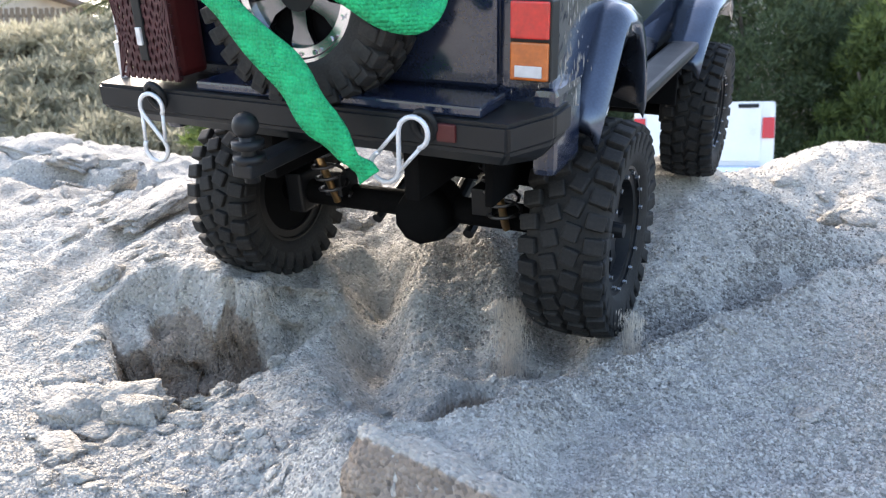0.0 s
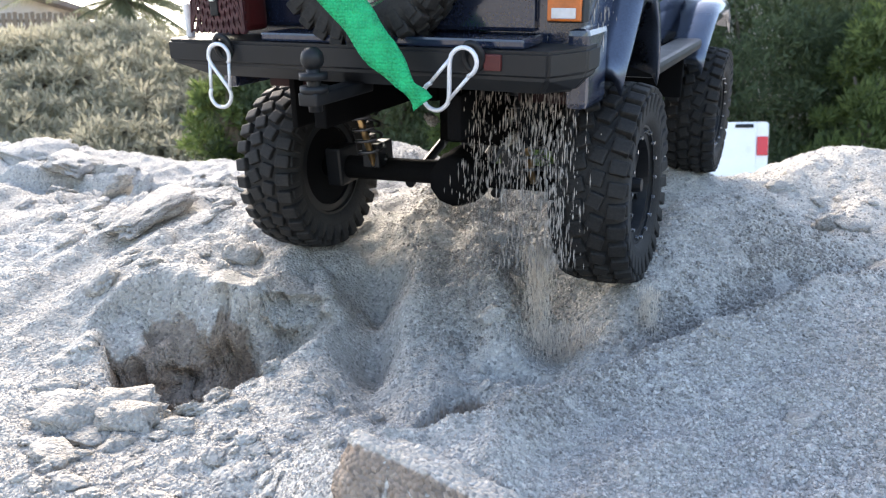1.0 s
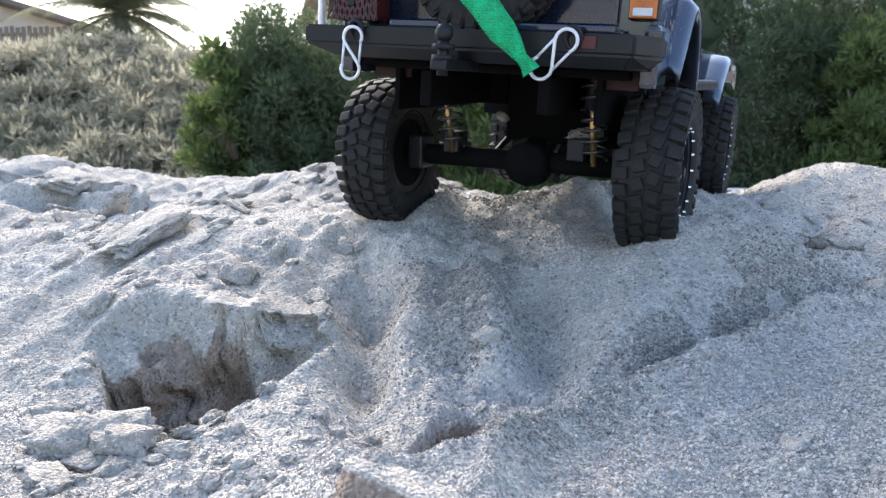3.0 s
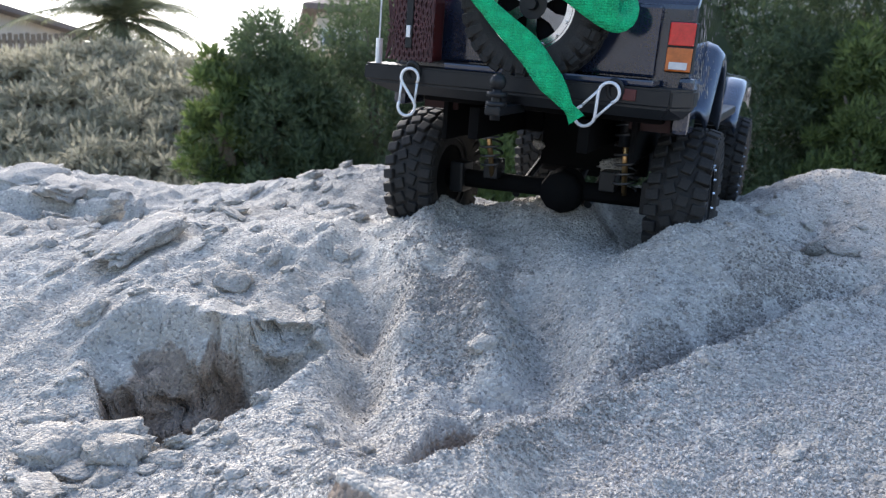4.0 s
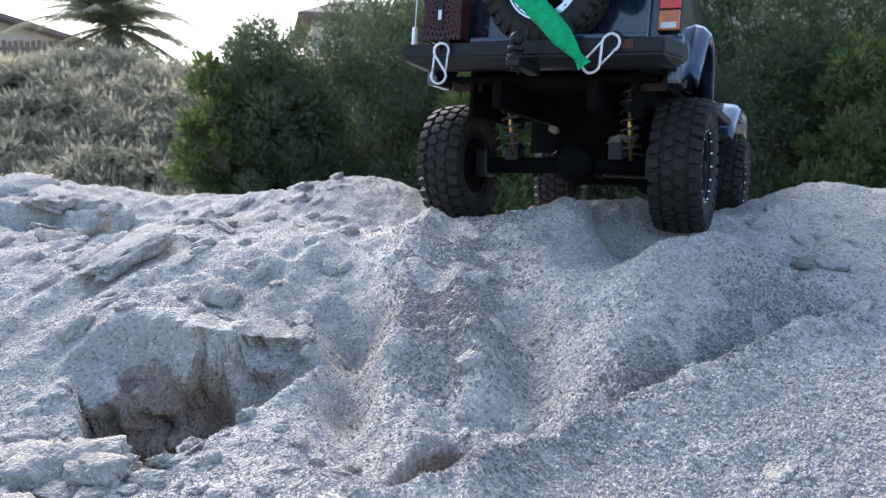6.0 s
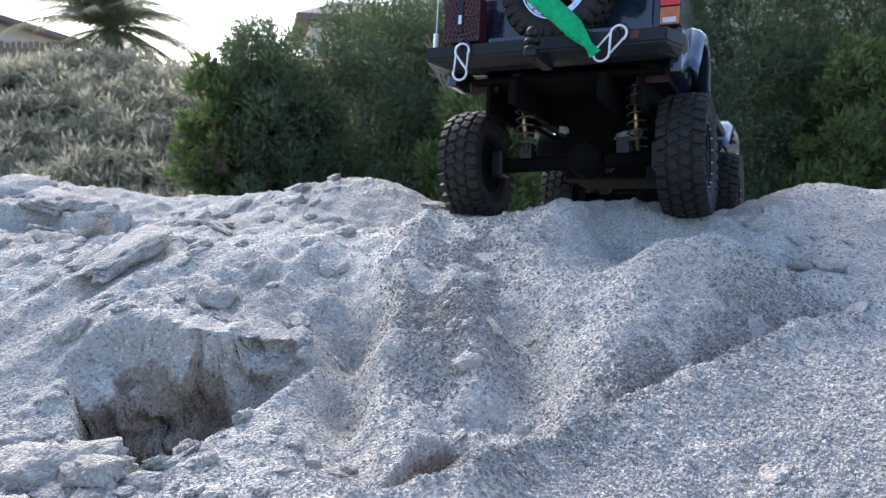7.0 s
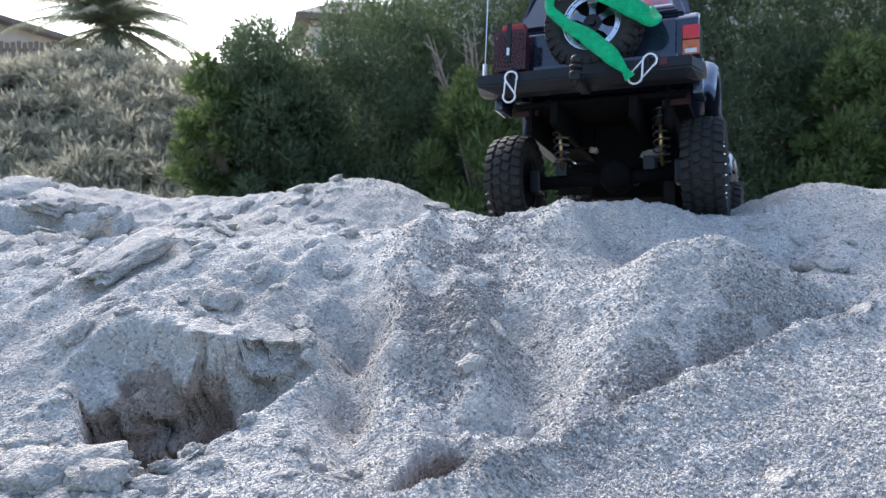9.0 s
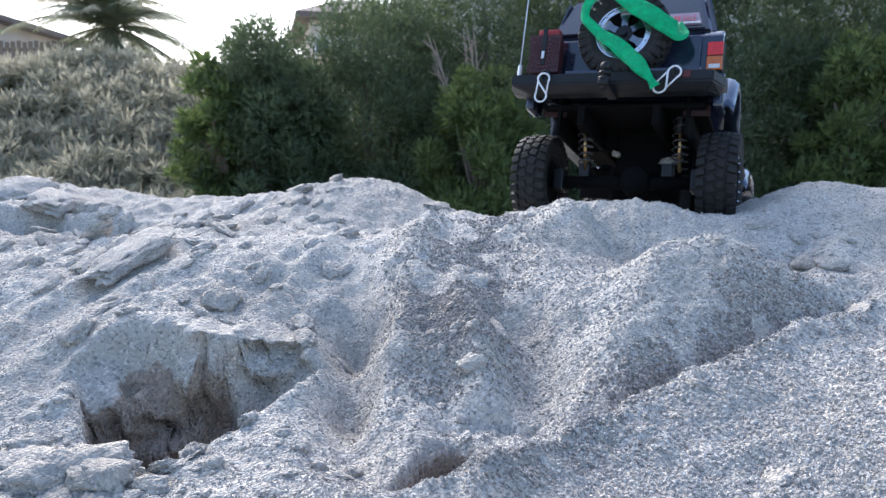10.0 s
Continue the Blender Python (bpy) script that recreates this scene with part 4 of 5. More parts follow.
LUGS = [mesh_of("tread_lug", box(-w / 2, w / 2, -ln / 2, ln / 2, z0, z1, 0.0012), RUBBER) for w, ln, z0, z1 in ((0.0092, 0.0076, -0.004, 0.0030), (0.0080, 0.0082, -0.003, 0.0032), (0.0028, 0.0066, -0.005, 0.0058))]
LUG_POSES = lug_poses()

truck = new("toy_truck")
tagged(truck, "navy blue radio-controlled toy off-road truck climbing over sand", "toy truck")


def child(name, mesh, parent, label=""):
    ob = new(name, mesh)
    ob.parent = parent
    return tagged(ob, label)


def add_lugs(w, spoke, hub, side=1):
    """The spokes, hub and tread of a wheel; side -1 turns its face to the left."""
    turn = pose(0, 0, 0, 0, 0, 0 if side > 0 else 180)
    for k in range(6):
        sp_k = child("spoke", spoke, w)
        sp_k.matrix_basis = turn @ pose(0, 0, 0, 60 * k)
    hub_k = child("hub", hub, w)
    hub_k.matrix_basis = turn
    child("rim_blocker", DISC, w, "black disc behind the spokes")
    for kind, m in LUG_POSES:
        lug = child("tread_lug", LUGS[kind], w)
        lug.matrix_basis = m


def wheel(side, rim_mat_mesh):
    w = child("wheel", rim_mat_mesh, truck, "black beadlock rim with knobbly tyre")
    t = child("tyre", TYRE, w, "dusty black knobbly rubber tyre")
    b = child("bolts", BOLTS, w, "ring of small bright bolts")
    if side < 0:
        b.rotation_euler = (0, 0, math.pi)
    add_lugs(w, SPOKE_DARK, HUB_DARK, side)
    part("inner_cover", tube((-side * W_TYRE * 0.30, 0, 0), (-side * W_TYRE * 0.33, 0, 0), 0.0300, n=32), MATTE, w, "dull black inner side of the wheel")
    return w


wheels = [(sx, y, wheel(sx, RIM_DARK)) for y in (0.0, BASE) for sx in (-1, 1)]


def axle_bm():
    bm = tube((-0.09, 0, 0), (0.09, 0, 0), 0.0075, n=16)
    bmesh.ops.create_uvsphere(bm, u_segments=18, v_segments=12, radius=0.018, matrix=Matrix.Translation((0.012, 0, 0)) @ Matrix.Diagonal((0.9, 1.0, 1, 1)))
    add_tube(bm, (0.012, -0.021, 0), (0.012, -0.010, 0), 0.0145, 0.0175, 10)
    return bm


axles = []
for y in (0.0, BASE):
    a = part("axle", axle_bm(), MATTE, truck, "black axle housing with differential", True)
    axles.append((y, a))
    for sd in (-1, 1):
        part("axle_end", box(sd * 0.078 - 0.006, sd * 0.078 + 0.006, -0.011, 0.011, -0.011, 0.014, 0.002), PLASTIC, a)
        part("shock_mount", box(sd * 0.047 - 0.006, sd * 0.047 + 0.006, -0.014, 0.004, 0.004, 0.019, 0.001), PLASTIC, a)

# lower body with wheel arches
side = [(-0.068, 0.150), (-0.040, 0.140), (-0.032, 0.150), (-0.004, 0.176), (0.028, 0.176), (0.044, 0.160), (0.052, 0.135), (0.228, 0.126), (0.244, 0.136), (0.268, 0.152), (0.352, 0.160), (0.372, 0.152), (0.378, 0.142), (0.428, 0.142), (0.434, 0.178), (0.420, 0.186), (0.250, 0.194), (0.235, 0.210), (0.18, 0.214), (-0.058, 0.212), (-0.066, 0.204)]
shell = extrude_profile(side, -0.101, 0.101, 0.003)
for v in shell.verts:
    v.co.x *= 1 - 0.17 * min(max((v.co.y - 0.04) / 0.20, 0.0), 1.0)
body = part("body", shell, PAINT, truck, "navy blue painted body shell")
# cab with sloping glass
def cab_bm():
    bm = bmesh.new()
    low = [(-0.093, -0.062), (0.093, -0.062), (0.082, 0.235), (-0.082, 0.235)]
    top = [(-0.076, -0.030), (0.076, -0.030), (0.070, 0.175), (-0.070, 0.175)]
    a = [bm.verts.new((x, y, 0.209)) for x, y in low]
    b = [bm.verts.new((x, y, 0.272)) for x, y in top]
    bm.faces.new(a)
    bm.faces.new(b)
    for i in range(4):
        bm.faces.new((a[i], a[(i + 1) % 4], b[(i + 1) % 4], b[i]))
    bmesh.ops.bevel(bm, geom=list(bm.edges), offset=0.006, segments=3, affect="EDGES")
    return bm


cab = part("cab", cab_bm(), PAINT, truck, "", False)


def pane(corners, parent, name="window", label="dark tinted window", depth=0.0012, material=GLASS):
    """A thin pane on four corners."""
    bm = bmesh.new()
    c = [Vector(v) for v in corners]
    nrm = (c[1] - c[0]).cross(c[3] - c[0]).normalized()
    a = [bm.verts.new(v + nrm * depth) for v in c]
    b = [bm.verts.new(v - nrm * depth) for v in c]
    bm.faces.new(a)
    bm.faces.new(list(reversed(b)))
    for i in range(4):
        bm.faces.new((a[i], b[i], b[(i + 1) % 4], a[(i + 1) % 4]))
    return part(name, bm, material, parent, label)


pane([(-0.080, -0.0592, 0.216), (0.080, -0.0592, 0.216), (0.068, -0.0350, 0.264), (-0.068, -0.0350, 0.264)], cab, label="tinted rear window")
for s in (-1, 1):
    for y0, y1 in ((-0.045, 0.03), (0.04, 0.11), (0.12, 0.19)):
        pane([(s * (0.0890 - 0.037 * y0), y0, 0.216), (s * (0.0890 - 0.037 * y1), y1, 0.216), (s * (0.0772 - 0.029 * y1), y1 * 0.94, 0.264), (s * (0.0772 - 0.029 * y0), y0 * 0.8, 0.264)], cab, label="tinted side window")
# sticker on the rear window
def lettering(text, size, parent, m, material):
    cu = bpy.data.curves.new("lettering", "FONT")
    cu.body, cu.size, cu.extrude, cu.align_x = text, size, 0.0001, "CENTER"
    cu.materials.append(material)
    ob = new("lettering", cu)
    ob.parent = parent
    ob.matrix_basis = m
    return ob


st = pane([(0.040, -0.0585, 0.2200), (0.0765, -0.0585, 0.2200), (0.0715, -0.0502, 0.2365), (0.040, -0.0502, 0.2365)], cab, "sticker", "pale window sticker with pink lettering", 0.0016, PLATE)
tilt = math.degrees(math.atan2(0.0165, 0.0083))
on_glass = pose(0.0625, -0.0582, 0.2256, tilt, 0, 0)
lettering("SALE", 0.0125, st, on_glass @ Matrix.Diagonal((0.55, 1, 1, 1)), STICKER)
for x0, x1 in ((0.0350, 0.0378), (0.0388, 0.0416)):
    bar = part("print_bar", box(x0 - 0.0510, x1 - 0.0510, 0, 0.0086, -0.0001, 0.0002), STICKER, st, "unreadable pink letter")
    bar.matrix_basis = on_glass
bar = part("print_bar", box(-0.018, 0.012, -0.0042, -0.0022, -0.0001, 0.0002), PRINT, st, "pale printed line")
bar.matrix_basis = on_glass

part("tailgate", box(-0.080, 0.080, -0.0715, -0.066, 0.158, 0.203, 0.002), PAINT, truck, "flat dark tailgate panel")
# plate added to block daylight seen through beneath the truck
part("underside_filler", box(-0.072, 0.072, 0.396, 0.400, 0.072, 0.130, 0.001), MATTE, truck, "black plate added under the front to block light from behind")
part("floor_pan", box(-0.088, 0.088, -0.060, 0.41, 0.128, 0.1335, 0.002), MATTE, truck, "black underbody floor")
for s in (-1, 1):
    part("chassis_rail", box(s * 0.040 - 0.004, s * 0.040 + 0.004, -0.075, 0.42, 0.105, 0.128, 0.0015), MATTE, truck)
    part("inner_fender", box(s * 0.070 - 0.002, s * 0.070 + 0.002, -0.058, 0.07, 0.10, 0.150, 0.001), MATTE, truck)
    part("mud_flap", box(s * 0.078 - 0.014, s * 0.078 + 0.014, -0.050, -0.047, 0.122, 0.1345, 0.001), FLAPRED, truck, "dull red plastic flap")
    # plate added to hide the bright front arch and keep the gap dark
    part("arch_blocker", box(-0.114 if s < 0 else 0.040, s * 0.070 + 0.030, 0.214, 0.217, 0.085, 0.130, 0.001), MATTE, truck)


def bumper_bm():
    bm = bmesh.new()
    top = [(-0.122, -0.078), (-0.114, -0.104), (0.098, -0.104), (0.108, -0.080), (0.108, -0.060), (-0.122, -0.060)]
    low = [(-0.104, -0.084), (-0.094, -0.099), (0.092, -0.099), (0.103, -0.086), (0.101, -0.082), (-0.102, -0.082)]
    a = [bm.verts.new((x, y, 0.153)) for x, y in top]
    b = [bm.verts.new((x, y, 0.1415)) for x, y in top]
    c = [bm.verts.new((x, y + 0.004, 0.134)) for x, y in low]
    bm.faces.new(a)
    bm.faces.new(c)
    for p, q in ((a, b), (b, c)):
        for i in range(6):
            bm.faces.new((p[i], p[(i + 1) % 6], q[(i + 1) % 6], q[i]))
    bmesh.ops.bevel(bm, geom=list(bm.edges), offset=0.0015, segments=2, affect="EDGES")
    return bm


bumper = part("bumper", bumper_bm(), PLASTIC, truck, "black plastic rear bumper")
part("reflector", box(0.069, 0.077, -0.1052, -0.1030, 0.1445, 0.1515, 0.0006), DARKRED, bumper, "small red reflector")
part("bumper_strip", box(-0.055, 0.085, -0.0995, -0.074, 0.1532, 0.1575, 0.0012), PAINT, bumper, "glossy step pad")
for x in (-0.075, 0.064):
    bm = add_path_tube(bmesh.new(), [(x + 0.0045 * math.cos(a), -0.1050 - 0.002 * math.sin(a), 0.150 + 0.006 * math.sin(a)) for a in np.linspace(0, 2 * math.pi, 16, endpoint=False)], 0.0016, 6, True)
    part("tow_loop", bm, PLASTIC, bumper, "black tow eye", True)
bm = tube((-0.004, -0.128, 0.126), (-0.004, -0.128, 0.148), 0.0032, n=14)
bmesh.ops.create_uvsphere(bm, u_segments=16, v_segments=10, radius=0.0054, matrix=Matrix.Translation((-0.004, -0.128, 0.1495)))
for z in (0.1345, 0.1405):
    add_tube(bm, (-0.004, -0.128, z), (-0.004, -0.128, z + 0.003), 0.0066, n=16)
add_box(bm, -0.009, 0.001, -0.134, -0.085, 0.129, 0.135, 0.001)
part("hitch_ball", bm, PLASTIC, truck, "black tow ball on a shank", True)

# flared arches
def flare_bm(pts, s, inner):
    bm = bmesh.new()
    rings = []
    for y, z in pts:
        rings.append([bm.verts.new((s * x, y, z + dz)) for x, dz in ((inner, 0.006), (0.108, 0.002), (0.114, -0.004), (0.113, -0.012), (0.109, -0.005), (inner, -0.001))])
    for p, q in zip(rings, rings[1:]):
        for k in range(6):
            bm.faces.new((p[k], p[(k + 1) % 6], q[(k + 1) % 6], q[k]))
    bm.faces.new(rings[0])
    bm.faces.new(list(reversed(rings[-1])))
    return bm


REAR_ARCH = [(-0.037, 0.137), (-0.030, 0.145), (-0.020, 0.155), (-0.003, 0.176), (0.006, 0.180), (0.026, 0.178), (0.038, 0.166), (0.046, 0.150), (0.050, 0.130)]
FRONT_ARCH = [(0.224, 0.114), (0.234, 0.124), (0.246, 0.130), (0.266, 0.142), (0.284, 0.150), (0.345, 0.153), (0.366, 0.144), (0.378, 0.132)]
for pts, inner in ((REAR_ARCH, 0.096), (FRONT_ARCH, 0.080)):
    for s in (-1, 1):
        part("wheel_arch", flare_bm(pts, s, inner), FLARE, truck, "glossy blue-grey flared wheel arch", True)
for s in (-1, 1):
    bm = box(s * 0.101 - 0.010, s * 0.101 + 0.010, 0.052, 0.226, 0.122, 0.130, 0.003)
    part("side_step", bm, PLASTIC, truck, "black side step")
    part("corner_guard", box(s * 0.101 - 0.005, s * 0.101 + 0.005, -0.074, -0.040, 0.124, 0.160, 0.003), PAINT, truck)
    lamp = part("tail_light", box(s * 0.0945 - 0.0085, s * 0.0945 + 0.0085, -0.0735, -0.0640, 0.1625, 0.1935, 0.001), PLASTIC, truck, "red and amber tail light")
    part("red_lens", box(s * 0.0945 - 0.0078, s * 0.0945 + 0.0078, -0.0752, -0.0730, 0.1790, 0.1930, 0.0007), REDLENS, lamp, "red lens")
    part("amber_lens", box(s * 0.0945 - 0.0078, s * 0.0945 + 0.0078, -0.0752, -0.0730, 0.1632, 0.1778, 0.0007), AMBER, lamp, "amber lens")
    part("clear_lens", box(s * 0.0945 - 0.0056, s * 0.0945 + 0.0056, -0.0760, -0.0750, 0.1645, 0.1690, 0.0004), CLEAR, lamp, "white reversing lens")

# spare wheel on the tailgate
sp = child("spare_wheel", RIM_SILVER, truck, "spare wheel with bright rim")
sp.matrix_basis = pose(0.003, -0.088, 0.198, 0, 0, -90) @ Matrix.Diagonal((0.72, 0.88, 0.88, 1))
child("tyre", TYRE, sp, "black knobbly spare tyre")
child("bolts", BOLTS, sp)
add_lugs(sp, SPOKE_SILVER, HUB_SILVER)

# shocks
for s in (-1, 1):
    x = (-0.046, 0.060)[s > 0]
    sh = part("shock_absorber", tube((x, -0.030, 0.108), (x, -0.030, 0.142), 0.0052, n=14), PLASTIC, truck, "black shock body", True)
    part("shock_shaft", tube((x, -0.012, 0.070), (x, -0.030, 0.110), 0.0022, n=10), COPPER, sh, "gold shock shaft", True)
    helix = [(x + 0.0085 * math.cos(a), -0.012 - 0.018 * u + 0.0085 * math.sin(a), 0.074 + 0.052 * u) for u, a in ((k / 84, 2 * math.pi * 7 * k / 84) for k in range(85))]
    part("spring", add_path_tube(bmesh.new(), helix, 0.0010, 6), STEEL, sh, "dark steel coil spring", True)
    part("trailing_link", tube((s * 0.030, 0.004, 0.055), (s * 0.028, 0.14, 0.105), 0.0032, n=10), PLASTIC, truck)
part("drive_shaft", tube((0.012, 0.02, 0.060), (0.0, 0.15, 0.10), 0.005, n=12), PLASTIC, truck)
part("gearbox", box(-0.045, 0.045, 0.11, 0.21, 0.060, 0.128, 0.004), MATTE, truck)
# black panels added to stand for the shade between bumper and axle
part("bulkhead_filler", box(-0.068, -0.022, 0.030, 0.036, 0.104, 0.130, 0.002), MATTE, truck)
part("bulkhead_filler", box(-0.021, 0.068, 0.030, 0.036, 0.078, 0.130, 0.002), MATTE, truck)
# black block added to keep the view under the truck dark
part("underside_filler", box(-0.030, 0.030, 0.215, 0.28, 0.070, 0.128, 0.004), MATTE, truck)

caked = child("caked_sand", clod_mesh(31, 0.6), truck, "pale sand caked on the rear link")
caked.matrix_basis = pose(0.047, 0.010, 0.088, 10, -8, 20) @ Matrix.Diagonal((0.014, 0.007, 0.009, 1))
caked = child("caked_sand", clod_mesh(33, 0.5), truck, "pale sand caked on the rear link")
caked.matrix_basis = pose(-0.018, 0.012, 0.096, 0, 20, 0) @ Matrix.Diagonal((0.006, 0.005, 0.007, 1))

# fuel can in a wire cage, aerial
can = part("fuel_can", box(-0.097, -0.066, -0.096, -0.078, 0.157, 0.199, 0.003), DARKRED, truck, "dark red fuel can in a mesh cage")
for k in range(10):
    z = 0.1575 + k * 0.0046
    part("cage_bar", box(-0.0995, -0.0635, -0.0992, -0.0980, z - 0.0006, z + 0.0006), CAGE, can)
    part("cage_bar", box(-0.1000, -0.0990, -0.0975, -0.0765, z - 0.0006, z + 0.0006), CAGE, can)
for sg in (-1, 1):
    for k in range(13):
        x = -0.1045 + k * 0.0039
        m = Matrix.Translation((x + 0.0020, 0, 0.178)) @ Matrix.Rotation(sg * 0.42, 4, "Y")
        bm = add_box(bmesh.new(), -0.0008, 0.0008, -0.1004, -0.0994, -0.0235, 0.0235, 0.0, m)
        for v in bm.verts:
            v.co.x = min(max(v.co.x, -0.1000), -0.0635)
        part("cage_bar", bm, CAGE, can)
part("can_strap", box(-0.0845, -0.0795, -0.1012, -0.0996, 0.165, 0.207, 0.0006), PLASTIC, can, "black strap with buckle")
part("buckle", box(-0.0835, -0.0805, -0.1026, -0.1010, 0.172, 0.180, 0.0005), WHITEM, can, "bright buckle")
part("can_top", box(-0.093, -0.068, -0.094, -0.080, 0.1985, 0.209, 0.003), REDCAN, can, "red top of the can")
an = part("aerial_base", tube((-0.112, -0.088, 0.153), (-0.112, -0.088, 0.170), 0.0024, n=12), WHITEM, truck, "silver aerial base")
part("aerial_rod", tube((-0.112, -0.088, 0.170), (-0.114, -0.082, 0.33), 0.0006, n=6), WHITEM, an, "thin aerial whip")


def s_hook(length, width):
    """A flat double-ended snap hook in the xz plane, hanging from its top: an S of thick wire closed by two thin gates."""
    bm = bmesh.new()
    w, r = width / 2, width / 2
    top = [(w * math.cos(a), 0, -r + r * math.sin(a)) for a in np.linspace(-0.5, math.pi, 12)]
    line = top + [(-w, 0, -0.24 * length), (-0.8 * w, 0, -0.32 * length), (0.8 * w, 0, -0.68 * length), (w, 0, -0.76 * length)]
    line += [(w * math.cos(a), 0, -length + r + r * math.sin(a)) for a in np.linspace(0, -math.pi - 0.5, 12)]
    add_path_tube(bm, line, 0.00105, 7)
    add_tube(bm, (0.93 * w, 0, -1.2 * r), (0.90 * w, 0, -0.70 * length), 0.00085, n=7)
    add_tube(bm, (-0.93 * w, 0, -length + 1.2 * r), (-0.90 * w, 0, -0.30 * length), 0.00085, n=7)
    return bm


hk = part("snap_hook", s_hook(0.0320, 0.0122), WHITEM, truck, "bright double snap hook", True)
hk.matrix_basis = pose(-0.075, -0.1085, 0.152, 0, 4, 8)
hk = part("snap_hook", s_hook(0.0330, 0.0125), WHITEM, truck, "bright double snap hook", True)
hk.matrix_basis = pose(0.066, -0.110, 0.153, 0, 42, 0)


def ribbon(pts, widths, thick=0.0012):
    """A flat strap along points, its face towards the rear."""
    bm = bmesh.new()
    pts = [Vector(p) for p in pts]
    # smooth the line
    fine, wide = [], []
    for i in range(len(pts) - 1):
        p0, p1, p2, p3 = pts[max(i - 1, 0)], pts[i], pts[i + 1], pts[min(i + 2, len(pts) - 1)]
        for k in range(8):
            u = k / 8
            fine.append(0.5 * ((2 * p1) + (p2 - p0) * u + (2 * p0 - 5 * p1 + 4 * p2 - p3) * u * u + (3 * p1 - p0 - 3 * p2 + p3) * u ** 3))
            wide.append(widths[i] + (widths[i + 1] - widths[i]) * u)
    fine.append(pts[-1])
    wide.append(widths[-1])
    rings = []
    for i, p in enumerate(fine):
        d = (fine[min(i + 1, len(fine) - 1)] - fine[max(i - 1, 0)]).normalized()
        nrm = Vector((0, -1, 0.15))
        nrm = (nrm - d * nrm.dot(d)).normalized()
        sd = d.cross(nrm)
        w = wide[i] / 2
        curl = 0.0012 * math.sin(i * 0.7)
        rings.append([bm.verts.new(p + sd * w * u + nrm * (thick * v + curl * u * u)) for u, v in ((-1, 0.5), (-0.5, 0.9), (0, 1), (0.5, 0.9), (1, 0.5), (1, -0.5), (0, -0.8), (-1, -0.5))])
    for a, b in zip(rings, rings[1:]):
        for k in range(8):
            bm.faces.new((a[k], a[(k + 1) % 8], b[(k + 1) % 8], b[k]))
    bm.faces.new(rings[0])
    bm.faces.new(list(reversed(rings[-1])))
    return bm


part("tow_strap", ribbon([(0.000, -0.100, 0.254), (-0.026, -0.112, 0.236), (-0.036, -0.114, 0.213), (-0.020, -0.115, 0.194), (0.008, -0.117, 0.172), (0.028, -0.121, 0.152), (0.040, -0.119, 0.138), (0.045, -0.116, 0.131)], [0.014, 0.011, 0.009, 0.011, 0.017, 0.016, 0.0065, 0.011]), STRAP, truck, "bright green woven tow strap", True)
part("tow_strap", ribbon([(-0.022, -0.096, 0.258), (-0.004, -0.112, 0.238), (0.018, -0.115, 0.219), (0.042, -0.114, 0.203), (0.058, -0.106, 0.193), (0.061, -0.090, 0.196), (0.052, -0.076, 0.212)], [0.017, 0.018, 0.019, 0.019, 0.018, 0.017, 0.016]), STRAP, truck, "bright green woven tow strap", True)


# ---- backdrop of hill and trees ----
FAR, EYE_Z = 1.5, 0.92


def far_pose(x, y, z, turn=0):
    """A place in the backdrop, set out at two thirds of its true distance."""
    return pose(x * FAR, y * FAR, EYE_Z + (z - EYE_Z) * FAR, 0, 0, turn) @ Matrix.Diagonal((FAR, FAR, FAR, 1))


def hill_height(x, y):
    """Height of the hillside, at two thirds of its true distance."""
    top = 4.5 + 4.5 * ease((x + 2.6) / 3.0) + 0.8 * fractal(x, y, 5.0, 3, 5)
    return ease((y - 14.5) / 8.0) * top + 0.5 * fractal(x, y, 3, 3, 8) * ease((y - 14) / 3) - 0.2


def hill():
    xs, ys = np.linspace(-70, 70, 141), np.concatenate([np.linspace(12, 40, 70), np.linspace(42, 90, 16)])
    gx, gy = np.meshgrid(xs, ys)
    z = hill_height(gx, gy)
    verts = np.stack([gx * FAR, gy * FAR, EYE_Z + (z - EYE_Z) * FAR], -1).reshape(-1, 3)
    ny, nx = gx.shape
    i = np.arange(ny * nx).reshape(ny, nx)
    faces = np.stack([i[:-1, :-1], i[:-1, 1:], i[1:, 1:], i[1:, :-1]], -1).reshape(-1, 4)
    ob = new("hillside", numpy_mesh("hillside", verts, faces, SOIL, True))
    tagged(ob, "dry scrubby hillside behind the mound", "hillside", kind="structure")


hill()


def leaf_cloud(rng, centres, radii, per, size):
    """Many small leaves round the given clump centres."""
    c = np.repeat(centres, per, axis=0)
    r = np.repeat(radii, per)
    n = len(c)
    d = rng.normal(size=(n, 3))
    d /= np.linalg.norm(d, axis=1)[:, None]
    rad = r * rng.uniform(0.25, 1.0, n) ** 0.5
    p = c + d * rad[:, None] * np.array([1, 1, 0.85])
    a = rng.normal(size=(n, 3))
    a = a * 0.8 + d * 1.0 + np.array([0, 0, 0.8])
    a /= np.linalg.norm(a, axis=1)[:, None]
    b = np.cross(a, rng.normal(size=(n, 3)))
    b /= np.linalg.norm(b, axis=1)[:, None]
    s = size * rng.uniform(0.6, 1.5, n)[:, None]
    v = np.stack([p, p + a * s * 0.55 + b * s * 0.17, p + a * s * 1.35, p + a * s * 0.55 - b * s * 0.17], 1).reshape(-1, 3)
    f = np.arange(4 * n).reshape(n, 4)
    return v, f


